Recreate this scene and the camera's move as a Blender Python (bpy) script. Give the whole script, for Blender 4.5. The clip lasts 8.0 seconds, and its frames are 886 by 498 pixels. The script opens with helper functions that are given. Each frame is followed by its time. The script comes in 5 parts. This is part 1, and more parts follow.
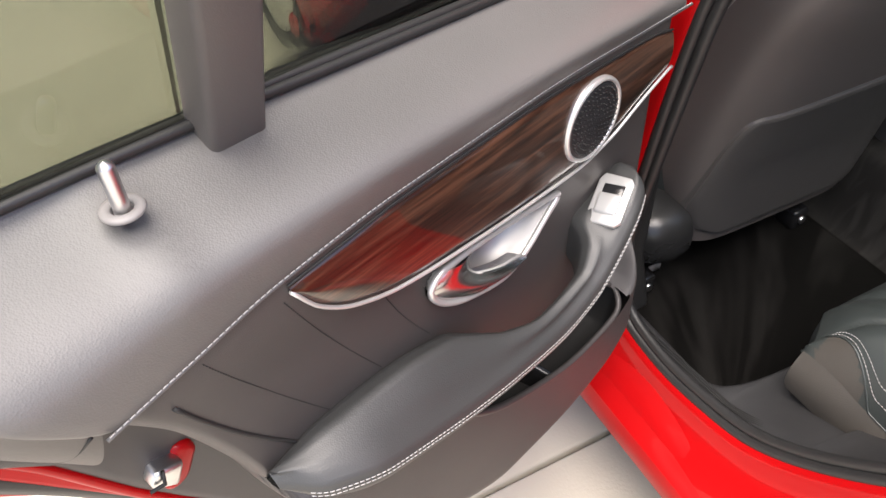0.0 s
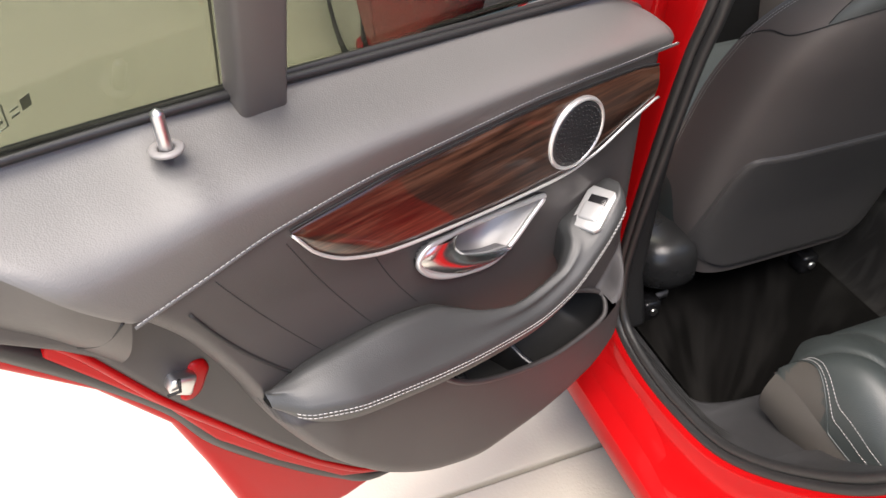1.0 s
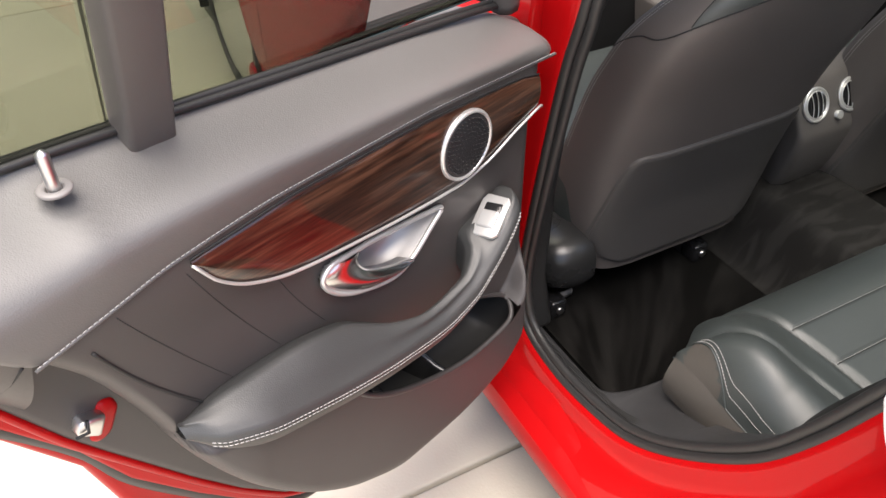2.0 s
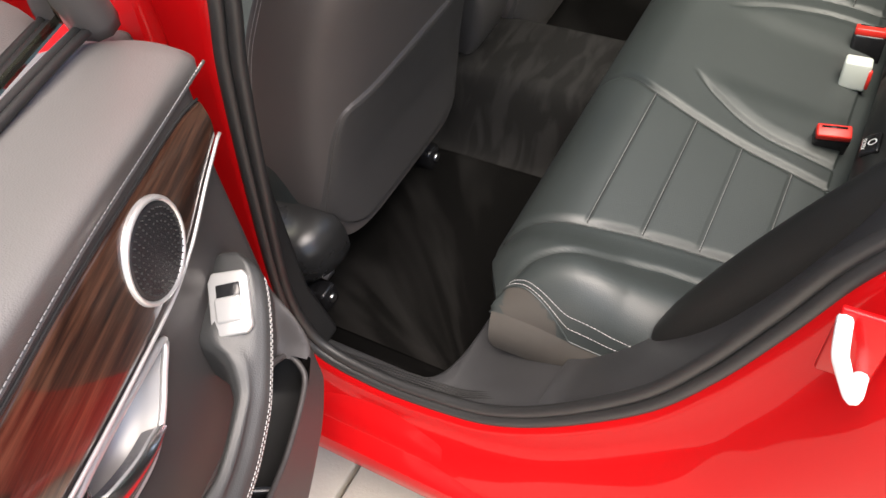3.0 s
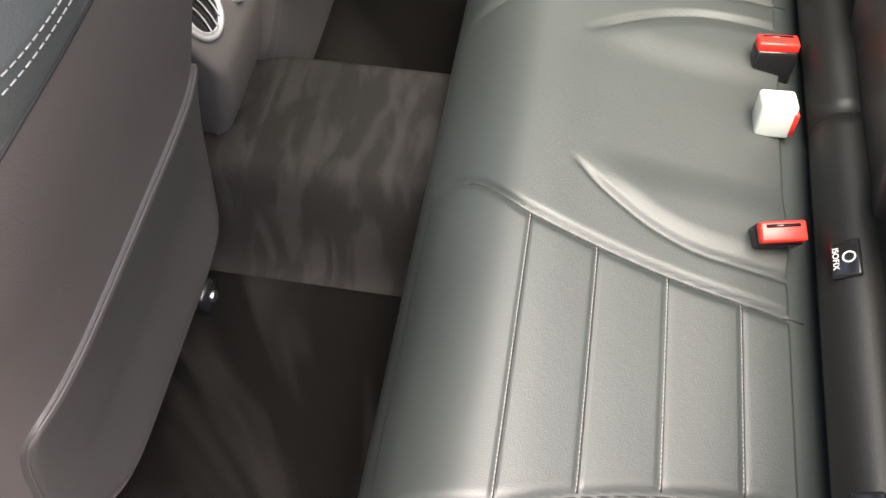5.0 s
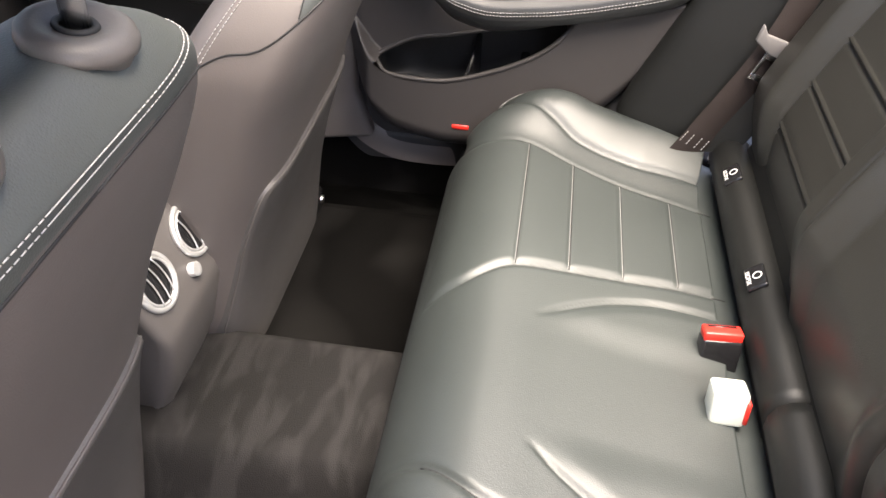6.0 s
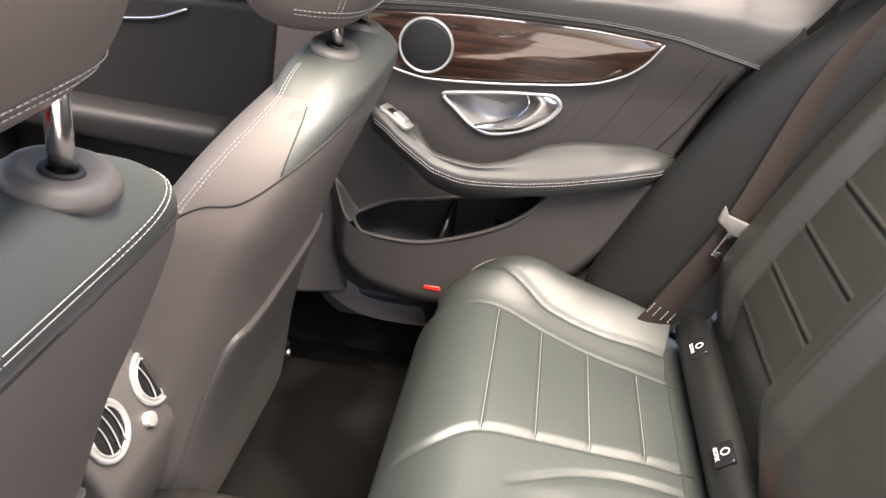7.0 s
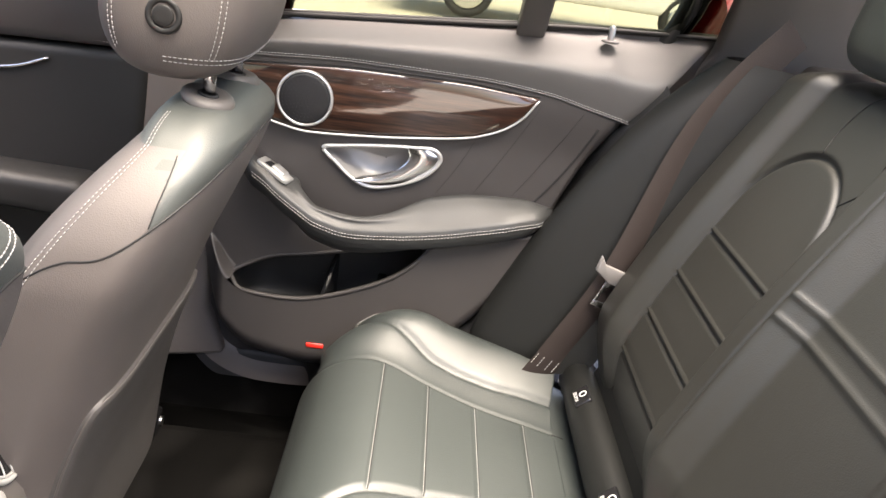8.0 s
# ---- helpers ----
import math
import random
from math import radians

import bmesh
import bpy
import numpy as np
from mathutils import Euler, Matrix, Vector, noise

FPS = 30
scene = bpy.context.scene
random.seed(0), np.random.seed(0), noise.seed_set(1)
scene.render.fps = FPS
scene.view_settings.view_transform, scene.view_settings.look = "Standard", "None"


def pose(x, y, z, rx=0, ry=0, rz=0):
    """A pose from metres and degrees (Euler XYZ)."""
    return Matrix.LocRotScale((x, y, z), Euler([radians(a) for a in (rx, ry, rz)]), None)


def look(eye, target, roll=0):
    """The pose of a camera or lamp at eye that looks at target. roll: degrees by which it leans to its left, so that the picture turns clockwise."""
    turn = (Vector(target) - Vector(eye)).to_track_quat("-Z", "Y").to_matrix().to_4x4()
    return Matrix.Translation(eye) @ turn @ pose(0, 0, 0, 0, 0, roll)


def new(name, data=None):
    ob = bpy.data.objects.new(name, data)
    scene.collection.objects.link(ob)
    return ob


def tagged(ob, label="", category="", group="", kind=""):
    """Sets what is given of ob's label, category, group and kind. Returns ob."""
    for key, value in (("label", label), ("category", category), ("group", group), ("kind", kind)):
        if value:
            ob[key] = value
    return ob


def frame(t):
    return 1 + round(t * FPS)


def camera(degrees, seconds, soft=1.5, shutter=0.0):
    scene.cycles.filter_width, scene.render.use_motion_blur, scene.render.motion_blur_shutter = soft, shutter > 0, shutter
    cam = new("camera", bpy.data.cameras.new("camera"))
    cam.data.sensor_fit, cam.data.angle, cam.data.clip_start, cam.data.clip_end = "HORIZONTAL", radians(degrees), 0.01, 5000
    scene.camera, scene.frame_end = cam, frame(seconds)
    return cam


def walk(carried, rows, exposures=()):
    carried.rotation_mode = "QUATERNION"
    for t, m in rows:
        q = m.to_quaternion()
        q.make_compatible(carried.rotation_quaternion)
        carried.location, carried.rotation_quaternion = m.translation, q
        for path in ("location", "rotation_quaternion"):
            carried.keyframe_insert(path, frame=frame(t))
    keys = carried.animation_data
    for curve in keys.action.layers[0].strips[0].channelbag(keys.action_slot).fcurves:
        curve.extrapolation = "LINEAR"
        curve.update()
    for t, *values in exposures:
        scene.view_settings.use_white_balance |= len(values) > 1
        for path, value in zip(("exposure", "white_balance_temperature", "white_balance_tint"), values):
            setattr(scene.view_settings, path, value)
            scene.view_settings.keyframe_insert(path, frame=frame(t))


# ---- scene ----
cam = camera(58.50, 8.0)
PATH = [
    (0.0, (-1.4509, -0.2687, 1.3359), (-1.1383, 0.3830, 0.6449), -2.67),
    (0.5, (-1.4614, -0.3527, 1.3619), (-1.1847, 0.3339, 0.6896), -0.70),
    (1.0, (-1.4389, -0.4327, 1.3784), (-1.1818, 0.2799, 0.7256), -0.86),
    (1.5, (-1.4581, -0.4710, 1.3961), (-1.1955, 0.2509, 0.7559), -0.62),
    (2.0, (-1.4336, -0.4581, 1.3935), (-1.0729, 0.2214, 0.7546), -0.35),
    (2.2, (-1.3973, -0.4238, 1.3838), (-0.9584, 0.1984, 0.7356), -0.61),
    (3.3, (-1.1425, -0.1072, 1.3303), (-0.6283, 0.1872, 0.5248), -9.59),
    (3.5, (-1.0500, -0.0652, 1.3168), (-0.5760, 0.2005, 0.4774), -11.11),
    (4.0, (-0.8924, 0.0217, 1.2611), (-0.5240, 0.2196, 0.3527), -14.11),
    (4.5, (-0.7625, 0.0727, 1.2263), (-0.3916, 0.2261, 0.3104), -10.85),
    (5.0, (-0.6725, 0.0674, 1.2096), (-0.1837, 0.1788, 0.3443), -3.56),
    (5.2, (-0.6638, 0.0684, 1.2011), (-0.1069, 0.1701, 0.3768), -1.23),
    (6.3, (-0.6568, 0.0714, 1.1934), (0.1473, 0.1637, 0.6061), 3.38),
    (6.5, (-0.6582, 0.0712, 1.1931), (0.1678, 0.1604, 0.6364), 4.19),
    (7.0, (-0.6589, 0.0706, 1.1946), (0.2178, 0.1553, 0.7210), 6.18),
    (7.5, (-0.6561, 0.0714, 1.1930), (0.2513, 0.1330, 0.7773), 7.43),
    (8.0, (-0.6443, 0.0660, 1.1796), (0.2749, 0.0182, 0.7885), 8.73),
]
EXPOSURES = [(0.0, 1.42, 6700, 13), (2.2, 1.42, 6800, 13), (3.3, 1.8, 6900, 15), (4.5, 2.6, 6950, 17), (5.2, 2.6, 7000, 18), (6.3, 3.1, 7250, 22), (8.0, 3.1, 7350, 20)]
walk(cam, [(t, look(e, g, r)) for t, e, g, r in PATH],
     exposures=EXPOSURES)

# ---- light ----
world = bpy.data.worlds.new("world")
scene.world = world
world.use_nodes = True
wn, wl = world.node_tree.nodes, world.node_tree.links
sky = wn.new("ShaderNodeTexSky")
sky.sky_type, sky.sun_disc = "NISHITA", False
sky.sun_elevation, sky.sun_rotation = radians(75), radians(225)
sky.air_density, sky.dust_density = 1.0, 3.0
wn["Background"].inputs["Strength"].default_value = 0.15
wl.new(sky.outputs[0], wn["Background"].inputs["Color"])
sun = new("sun", bpy.data.lights.new("sun", "SUN"))
sun.data.energy, sun.data.angle, sun.data.color = 4.4, radians(60), (1.0, 0.95, 0.89)
sun.matrix_world = look((-1.1, -1.1, 6.0), (0, 0, 0))

# ---- materials ----
def material(name, colour, rough=0.5, metal=0.0, vary=0.15, scale=8.0, grain=0.0, grain_scale=900.0,
             coat=0.0, spec=0.5, wear=0.08):
    """A principled material whose colour, roughness and relief vary at two scales."""
    m = bpy.data.materials.new(name)
    m.use_nodes = True
    n, l = m.node_tree.nodes, m.node_tree.links
    b = n["Principled BSDF"]
    tex = n.new("ShaderNodeTexCoord")
    big, fine = n.new("ShaderNodeTexNoise"), n.new("ShaderNodeTexNoise")
    big.inputs["Scale"].default_value, big.inputs["Detail"].default_value = scale, 5
    fine.inputs["Scale"].default_value, fine.inputs["Detail"].default_value = grain_scale, 2
    l.new(tex.outputs["Object"], big.inputs["Vector"])
    l.new(tex.outputs["Object"], fine.inputs["Vector"])
    ramp = n.new("ShaderNodeMapRange")
    ramp.inputs["To Min"].default_value, ramp.inputs["To Max"].default_value = 1 - vary, 1 + vary
    l.new(big.outputs["Fac"], ramp.inputs["Value"])
    mul = n.new("ShaderNodeVectorMath")
    mul.operation = "SCALE"
    mul.inputs[0].default_value = colour
    l.new(ramp.outputs[0], mul.inputs["Scale"])
    l.new(mul.outputs[0], b.inputs["Base Color"])
    rr = n.new("ShaderNodeMapRange")
    rr.inputs["To Min"].default_value, rr.inputs["To Max"].default_value = max(rough - wear, 0.02), min(rough + wear, 1)
    l.new(big.outputs["Fac"], rr.inputs["Value"])
    l.new(rr.outputs[0], b.inputs["Roughness"])
    b.inputs["Metallic"].default_value = metal
    b.inputs["Coat Weight"].default_value = coat
    b.inputs["Coat Roughness"].default_value = 0.04
    b.inputs["Specular IOR Level"].default_value = spec
    if grain:
        bump = n.new("ShaderNodeBump")
        bump.inputs["Strength"].default_value, bump.inputs["Distance"].default_value = grain, 0.001
        l.new(fine.outputs["Fac"], bump.inputs["Height"])
        l.new(bump.outputs[0], b.inputs["Normal"])
    return m


def leather(name, colour, rough, spec=0.75):
    """Grained leather: fine pebble cells over soft, slow creases."""
    m = material(name, colour, rough, vary=0.12, scale=5.0, wear=0.07, spec=spec)
    n, l = m.node_tree.nodes, m.node_tree.links
    b, tex = n["Principled BSDF"], n["Texture Coordinate"]
    cells, crease = n.new("ShaderNodeTexVoronoi"), n.new("ShaderNodeTexNoise")
    cells.inputs["Scale"].default_value = 650
    crease.inputs["Scale"].default_value, crease.inputs["Detail"].default_value = 24, 4
    l.new(tex.outputs["Object"], cells.inputs["Vector"])
    l.new(tex.outputs["Object"], crease.inputs["Vector"])
    one, two = n.new("ShaderNodeBump"), n.new("ShaderNodeBump")
    one.inputs["Strength"].default_value, one.inputs["Distance"].default_value = 0.25, 0.0006
    two.inputs["Strength"].default_value, two.inputs["Distance"].default_value = 0.10, 0.004
    l.new(cells.outputs["Distance"], one.inputs["Height"])
    l.new(crease.outputs["Fac"], two.inputs["Height"])
    l.new(one.outputs[0], two.inputs["Normal"])
    l.new(two.outputs[0], b.inputs["Normal"])
    return m


def wood_material():
    """Open-grained dark walnut under lacquer, its grain along y."""
    m = bpy.data.materials.new("walnut")
    m.use_nodes = True
    n, l = m.node_tree.nodes, m.node_tree.links
    b = n["Principled BSDF"]
    tex, mp = n.new("ShaderNodeTexCoord"), n.new("ShaderNodeMapping")
    mp.inputs["Scale"].default_value = (40, 5, 95)
    mp.inputs["Rotation"].default_value = (radians(7), 0, 0)
    l.new(tex.outputs["Object"], mp.inputs["Vector"])
    a, c = n.new("ShaderNodeTexNoise"), n.new("ShaderNodeTexNoise")
    a.inputs["Scale"].default_value, a.inputs["Detail"].default_value, a.inputs["Distortion"].default_value = 1.0, 8, 0.6
    c.inputs["Scale"].default_value, c.inputs["Detail"].default_value = 4.5, 6
    l.new(mp.outputs[0], a.inputs["Vector"])
    l.new(mp.outputs[0], c.inputs["Vector"])
    mix = n.new("ShaderNodeMath")
    mix.operation = "MULTIPLY_ADD"
    mix.inputs[1].default_value = 0.45
    l.new(c.outputs["Fac"], mix.inputs[0])
    l.new(a.outputs["Fac"], mix.inputs[2])
    r = n.new("ShaderNodeValToRGB")
    r.color_ramp.elements[0].position, r.color_ramp.elements[0].color = 0.52, (0.008, 0.004, 0.003, 1)
    r.color_ramp.elements[1].position, r.color_ramp.elements[1].color = 0.9, (0.076, 0.034, 0.020, 1)
    e = r.color_ramp.elements.new(0.7)
    e.color = (0.030, 0.013, 0.008, 1)
    l.new(mix.outputs[0], r.inputs["Fac"])
    l.new(r.outputs[0], b.inputs["Base Color"])
    b.inputs["Roughness"].default_value = 0.35
    b.inputs["Specular IOR Level"].default_value = 0.2
    b.inputs["Coat Weight"].default_value = 1.0
    b.inputs["Coat Roughness"].default_value = 0.05
    b.inputs["Coat IOR"].default_value = 1.6
    return m


def glass_material(name, colour, ior=1.18):
    m = bpy.data.materials.new(name)
    m.use_nodes = True
    n, l = m.node_tree.nodes, m.node_tree.links
    n.remove(n["Principled BSDF"])
    clear, gloss = n.new("ShaderNodeBsdfTransparent"), n.new("ShaderNodeBsdfGlossy")
    mix, fres = n.new("ShaderNodeMixShader"), n.new("ShaderNodeFresnel")
    clear.inputs["Color"].default_value = (*colour, 1)
    gloss.inputs["Roughness"].default_value = 0.02
    fres.inputs["IOR"].default_value = ior
    l.new(fres.outputs[0], mix.inputs[0])
    l.new(clear.outputs[0], mix.inputs[1])
    l.new(gloss.outputs[0], mix.inputs[2])
    l.new(mix.outputs[0], n["Material Output"].inputs["Surface"])
    return m


def carpet_material(name, colour, scale, fan=None, lift=3.0):
    """Velour pile brushed to and fro: soft lighter strokes over fine fibre relief."""
    m = material(name, colour, 0.95, vary=0.0, grain=0.9, grain_scale=700, spec=0.03)
    n, l = m.node_tree.nodes, m.node_tree.links
    b, tex = n["Principled BSDF"], n["Texture Coordinate"]
    mp, strokes = n.new("ShaderNodeMapping"), n.new("ShaderNodeTexNoise")
    mp.inputs["Scale"].default_value = scale
    strokes.inputs["Scale"].default_value, strokes.inputs["Detail"].default_value, strokes.inputs["Distortion"].default_value = 1.0, 2.0, 0.5
    l.new(tex.outputs["Object"], mp.inputs["Vector"])
    if fan is None:
        l.new(mp.outputs[0], strokes.inputs["Vector"])
    else:
        away, sep, ang, com = n.new("ShaderNodeVectorMath"), n.new("ShaderNodeSeparateXYZ"), n.new("ShaderNodeMath"), n.new("ShaderNodeCombineXYZ")
        away.operation, ang.operation = "SUBTRACT", "ARCTAN2"
        away.inputs[1].default_value = fan
        l.new(tex.outputs["Object"], away.inputs[0])
        l.new(away.outputs[0], sep.inputs[0])
        l.new(sep.outputs["Y"], ang.inputs[0])
        l.new(sep.outputs["X"], ang.inputs[1])
        size = n.new("ShaderNodeVectorMath")
        size.operation = "LENGTH"
        l.new(away.outputs[0], size.inputs[0])
        wide, far = n.new("ShaderNodeMath"), n.new("ShaderNodeMath")
        wide.operation, far.operation = "MULTIPLY", "MULTIPLY"
        wide.inputs[1].default_value, far.inputs[1].default_value = 5.0, 2.2
        l.new(ang.outputs[0], wide.inputs[0])
        l.new(size.outputs["Value"], far.inputs[0])
        l.new(wide.outputs[0], com.inputs["X"])
        l.new(far.outputs[0], com.inputs["Y"])
        l.new(com.outputs[0], strokes.inputs["Vector"])
    r = n.new("ShaderNodeValToRGB")
    r.color_ramp.elements[0].position, r.color_ramp.elements[1].position = 0.48, 0.62
    r.color_ramp.elements[0].color = (*colour, 1)
    r.color_ramp.elements[1].color = (*(v * lift for v in colour), 1)
    l.new(strokes.outputs["Fac"], r.inputs["Fac"])
    l.new(r.outputs[0], b.inputs["Base Color"])
    return m


LEATHER = leather("black leather", (0.0245, 0.0305, 0.0295), 0.50)
VINYL = leather("charcoal door vinyl", (0.088, 0.085, 0.083), 0.5)
# the cushion's leather again, the backrest's shade put into its colour
SHADEDBACK = leather("shaded backrest leather", (0.020, 0.0196, 0.0165), 0.46)
SHELL = leather("seat back vinyl", (0.092, 0.080, 0.075), 0.56, 0.55)
# seat leather lightened, the light on the shoulders put into its colour
LITLEATHER = leather("lit green grey leather", (0.046, 0.051, 0.048), 0.5, 0.6)
ARMPAD = leather("charcoal armrest leather", (0.028, 0.029, 0.029), 0.5, 0.65)
# seat leather taken near black, for the shade low beside the backrest
DEEPSHADE = leather("deeply shaded leather", (0.009, 0.0095, 0.009), 0.5, 0.4)
FACING = leather("taupe vinyl", (0.048, 0.043, 0.037), 0.5)
SHIELD = material("satin black plastic", (0.02, 0.02, 0.02), 0.28, vary=0.08)
SILL = material("scuffed black plastic", (0.026, 0.026, 0.027), 0.42, vary=0.25, scale=14.0, grain=0.3, grain_scale=1200)
SILVERPLATE = material("brushed silver plate", (0.36, 0.35, 0.34), 0.4, metal=0.4, vary=0.06)
FOOTTRIM = material("pale taupe trim plastic", (0.165, 0.143, 0.130), 0.5, vary=0.08, grain=0.2)
GREYPLASTIC = material("grey plastic", (0.20, 0.19, 0.185), 0.4, vary=0.06)
POCKETPLASTIC = material("charcoal pocket plastic", (0.064, 0.060, 0.058), 0.42, vary=0.1, grain=0.3, grain_scale=1200)
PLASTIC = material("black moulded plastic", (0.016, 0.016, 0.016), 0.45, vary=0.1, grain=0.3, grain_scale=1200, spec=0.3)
SOFTGREY = material("charcoal moulded plastic", (0.042, 0.038, 0.037), 0.5, vary=0.1, grain=0.3, grain_scale=1200)
GLOSS = material("gloss black plastic", (0.012, 0.012, 0.013), 0.22, vary=0.05)
RUBBER = material("black rubber", (0.016, 0.016, 0.016), 0.48, vary=0.15, grain=0.2, grain_scale=300)
PAINT = material("red paint", (0.33, 0.003, 0.004), 0.4, vary=0.04, scale=2.0, coat=0.3, wear=0.04, spec=0.06)
CHROME = material("brushed chrome", (0.75, 0.75, 0.76), 0.2, metal=1.0, vary=0.05, wear=0.06)
# less metallic than the chrome; its pale colour stands in for reflected sky
SKYLITSILVER = material("sky-lit silver finish", (0.60, 0.60, 0.59), 0.3, metal=0.6, vary=0.04, coat=0.3)
SATIN = material("satin silver", (0.62, 0.62, 0.62), 0.32, metal=1.0, vary=0.05)
GREYTRIM = material("taupe pillar plastic", (0.085, 0.078, 0.074), 0.5, vary=0.08, grain=0.2)
THREAD = material("pale grey thread", (0.34, 0.335, 0.33), 0.8, vary=0.2, scale=400)
DARKLINE = material("dark seam", (0.01, 0.01, 0.01), 0.7, vary=0.1)
CARPET = carpet_material("black carpet", (0.0036, 0.0035, 0.0034), (17, 4, 4))
MATPILE = carpet_material("brushed black mat pile", (0.0042, 0.0040, 0.0038), (1, 1, 1), (-0.72, 0.17, 0.16), 2.6)
TUNNEL = carpet_material("grey carpet", (0.0135, 0.013, 0.0127), (9, 28, 9), None, 1.55)
WOOD = wood_material()
GLASS = glass_material("green tinted glass", (0.37, 0.395, 0.325))
GLASSFACE = glass_material("glass inner face", (0.46, 0.475, 0.415), 1.45)
CLEAR = glass_material("lightly tinted glass", (0.70, 0.735, 0.695))
REDPLASTIC = material("red plastic", (0.72, 0.03, 0.02), 0.4, vary=0.08)
CREAM = material("pale grey plastic", (0.62, 0.66, 0.60), 0.45, vary=0.06)
WEBBING = material("brown black webbing", (0.025, 0.017, 0.015), 0.75, vary=0.1, grain=0.6, grain_scale=600)
MESH = material("speaker mesh", (0.02, 0.02, 0.022), 0.45, metal=0.3, vary=0.05, grain=0.6, grain_scale=800)
CONCRETE = material("pale concrete", (0.37, 0.345, 0.29), 0.85, vary=0.16, scale=1.3, grain=0.5, grain_scale=160)
WHITE = material("white print", (0.8, 0.8, 0.8), 0.6, vary=0.05)
HEADLINER = material("dark grey headliner", (0.10, 0.097, 0.092), 0.9, vary=0.06, grain=0.4)
TYRE = material("tyre rubber", (0.02, 0.02, 0.02), 0.8, vary=0.2)
WHITEPAINT = material("white paint", (0.78, 0.78, 0.76), 0.3, vary=0.03, coat=0.8)


# ---- helpers for building ----
def mesh_of(name, verts, faces, mat, smooth=True, weld=0.0):
    me = bpy.data.meshes.new(name)
    me.from_pydata([tuple(v) for v in verts], [], faces)
    if weld:
        bm = bmesh.new()
        bm.from_mesh(me)
        bmesh.ops.remove_doubles(bm, verts=bm.verts, dist=weld)
        bmesh.ops.recalc_face_normals(bm, faces=bm.faces)
        bm.to_mesh(me)
        bm.free()
    if smooth:
        me.polygons.foreach_set("use_smooth", [True] * len(me.polygons))
    me.materials.append(mat)
    return me


def part(name, geo, mat, parent=None, label="", smooth=True, weld=0.0, sharp=0.0):
    """One mesh object from (verts, faces) or a bmesh, under its thing."""
    if isinstance(geo, bmesh.types.BMesh):
        me = bpy.data.meshes.new(name)
        bmesh.ops.recalc_face_normals(geo, faces=geo.faces)
        geo.to_mesh(me)
        geo.free()
        if smooth:
            me.polygons.foreach_set("use_smooth", [True] * len(me.polygons))
        me.materials.append(mat)
    else:
        me = mesh_of(name, geo[0], geo[1], mat, smooth, weld)
    if sharp:
        me.set_sharp_from_angle(angle=radians(sharp))
    ob = new(name, me)
    if parent:
        ob.parent = parent
    if label:
        ob["label"] = label
    return ob


def thing(name, label, category, m=None, group="", kind=""):
    ob = new(name)
    ob.empty_display_size = 0.05
    if m is not None:
        ob.matrix_world = m
    return tagged(ob, label, category, group, kind)


def join(*geos):
    v, f = [], []
    for gv, gf in geos:
        k = len(v)
        v += [tuple(p) for p in gv]
        f += [tuple(i + k for i in q) for q in gf]
    return v, f


def grid(fn, us, vs, loop_u=False, loop_v=False, flip=False):
    """A sheet of quads over fn(u, v)."""
    v = [fn(a, b) for a in us for b in vs]
    nu, nv, f = len(us), len(vs), []
    for i in range(nu if loop_u else nu - 1):
        for j in range(nv if loop_v else nv - 1):
            q = (i * nv + j, ((i + 1) % nu) * nv + j, ((i + 1) % nu) * nv + (j + 1) % nv, i * nv + (j + 1) % nv)
            f.append(q[::-1] if flip else q)
    return v, f


def spline(pts, n=24, closed=False):
    """Points along a Catmull-Rom curve through pts."""
    p = [Vector(q) for q in pts]
    p = [p[-1], *p, p[0], p[1]] if closed else [2 * p[0] - p[1], *p, 2 * p[-1] - p[-2]]
    out, seg = [], len(p) - 3
    for k in range(n if closed else n + 1):
        s = k * seg / n
        i = min(int(s), seg - 1)
        t = s - i
        a, b, c, d = p[i:i + 4]
        out.append(0.5 * (2 * b + (c - a) * t + (2 * a - 5 * b + 4 * c - d) * t * t + (3 * b - a - 3 * c + d) * t ** 3))
    return out


def tube(pts, r, sides=8, closed=False, caps=True, r2=None):
    """A round (or oval, r by r2) bar along pts."""
    p = [Vector(q) for q in pts]
    n, v, f = len(p), [], []
    up = Vector((0.13, 0.21, 1)).normalized()
    for i in range(n):
        d = (p[(i + 1) % n] - p[i - 1]) if closed else (p[min(i + 1, n - 1)] - p[max(i - 1, 0)])
        d = d.normalized() if d.length > 1e-9 else Vector((0, 0, 1))
        a = d.cross(up)
        a = a.normalized() if a.length > 1e-4 else Vector((1, 0, 0))
        b = a.cross(d)
        for k in range(sides):
            t = 2 * math.pi * k / sides
            v.append(p[i] + a * (r * math.cos(t)) + b * ((r2 or r) * math.sin(t)))
    for i in range(n if closed else n - 1):
        for k in range(sides):
            f.append((i * sides + k, i * sides + (k + 1) % sides, ((i + 1) % n) * sides + (k + 1) % sides, ((i + 1) % n) * sides + k))
    if caps and not closed:
        f += [tuple(range(sides))[::-1], tuple((n - 1) * sides + k for k in range(sides))]
    return v, f


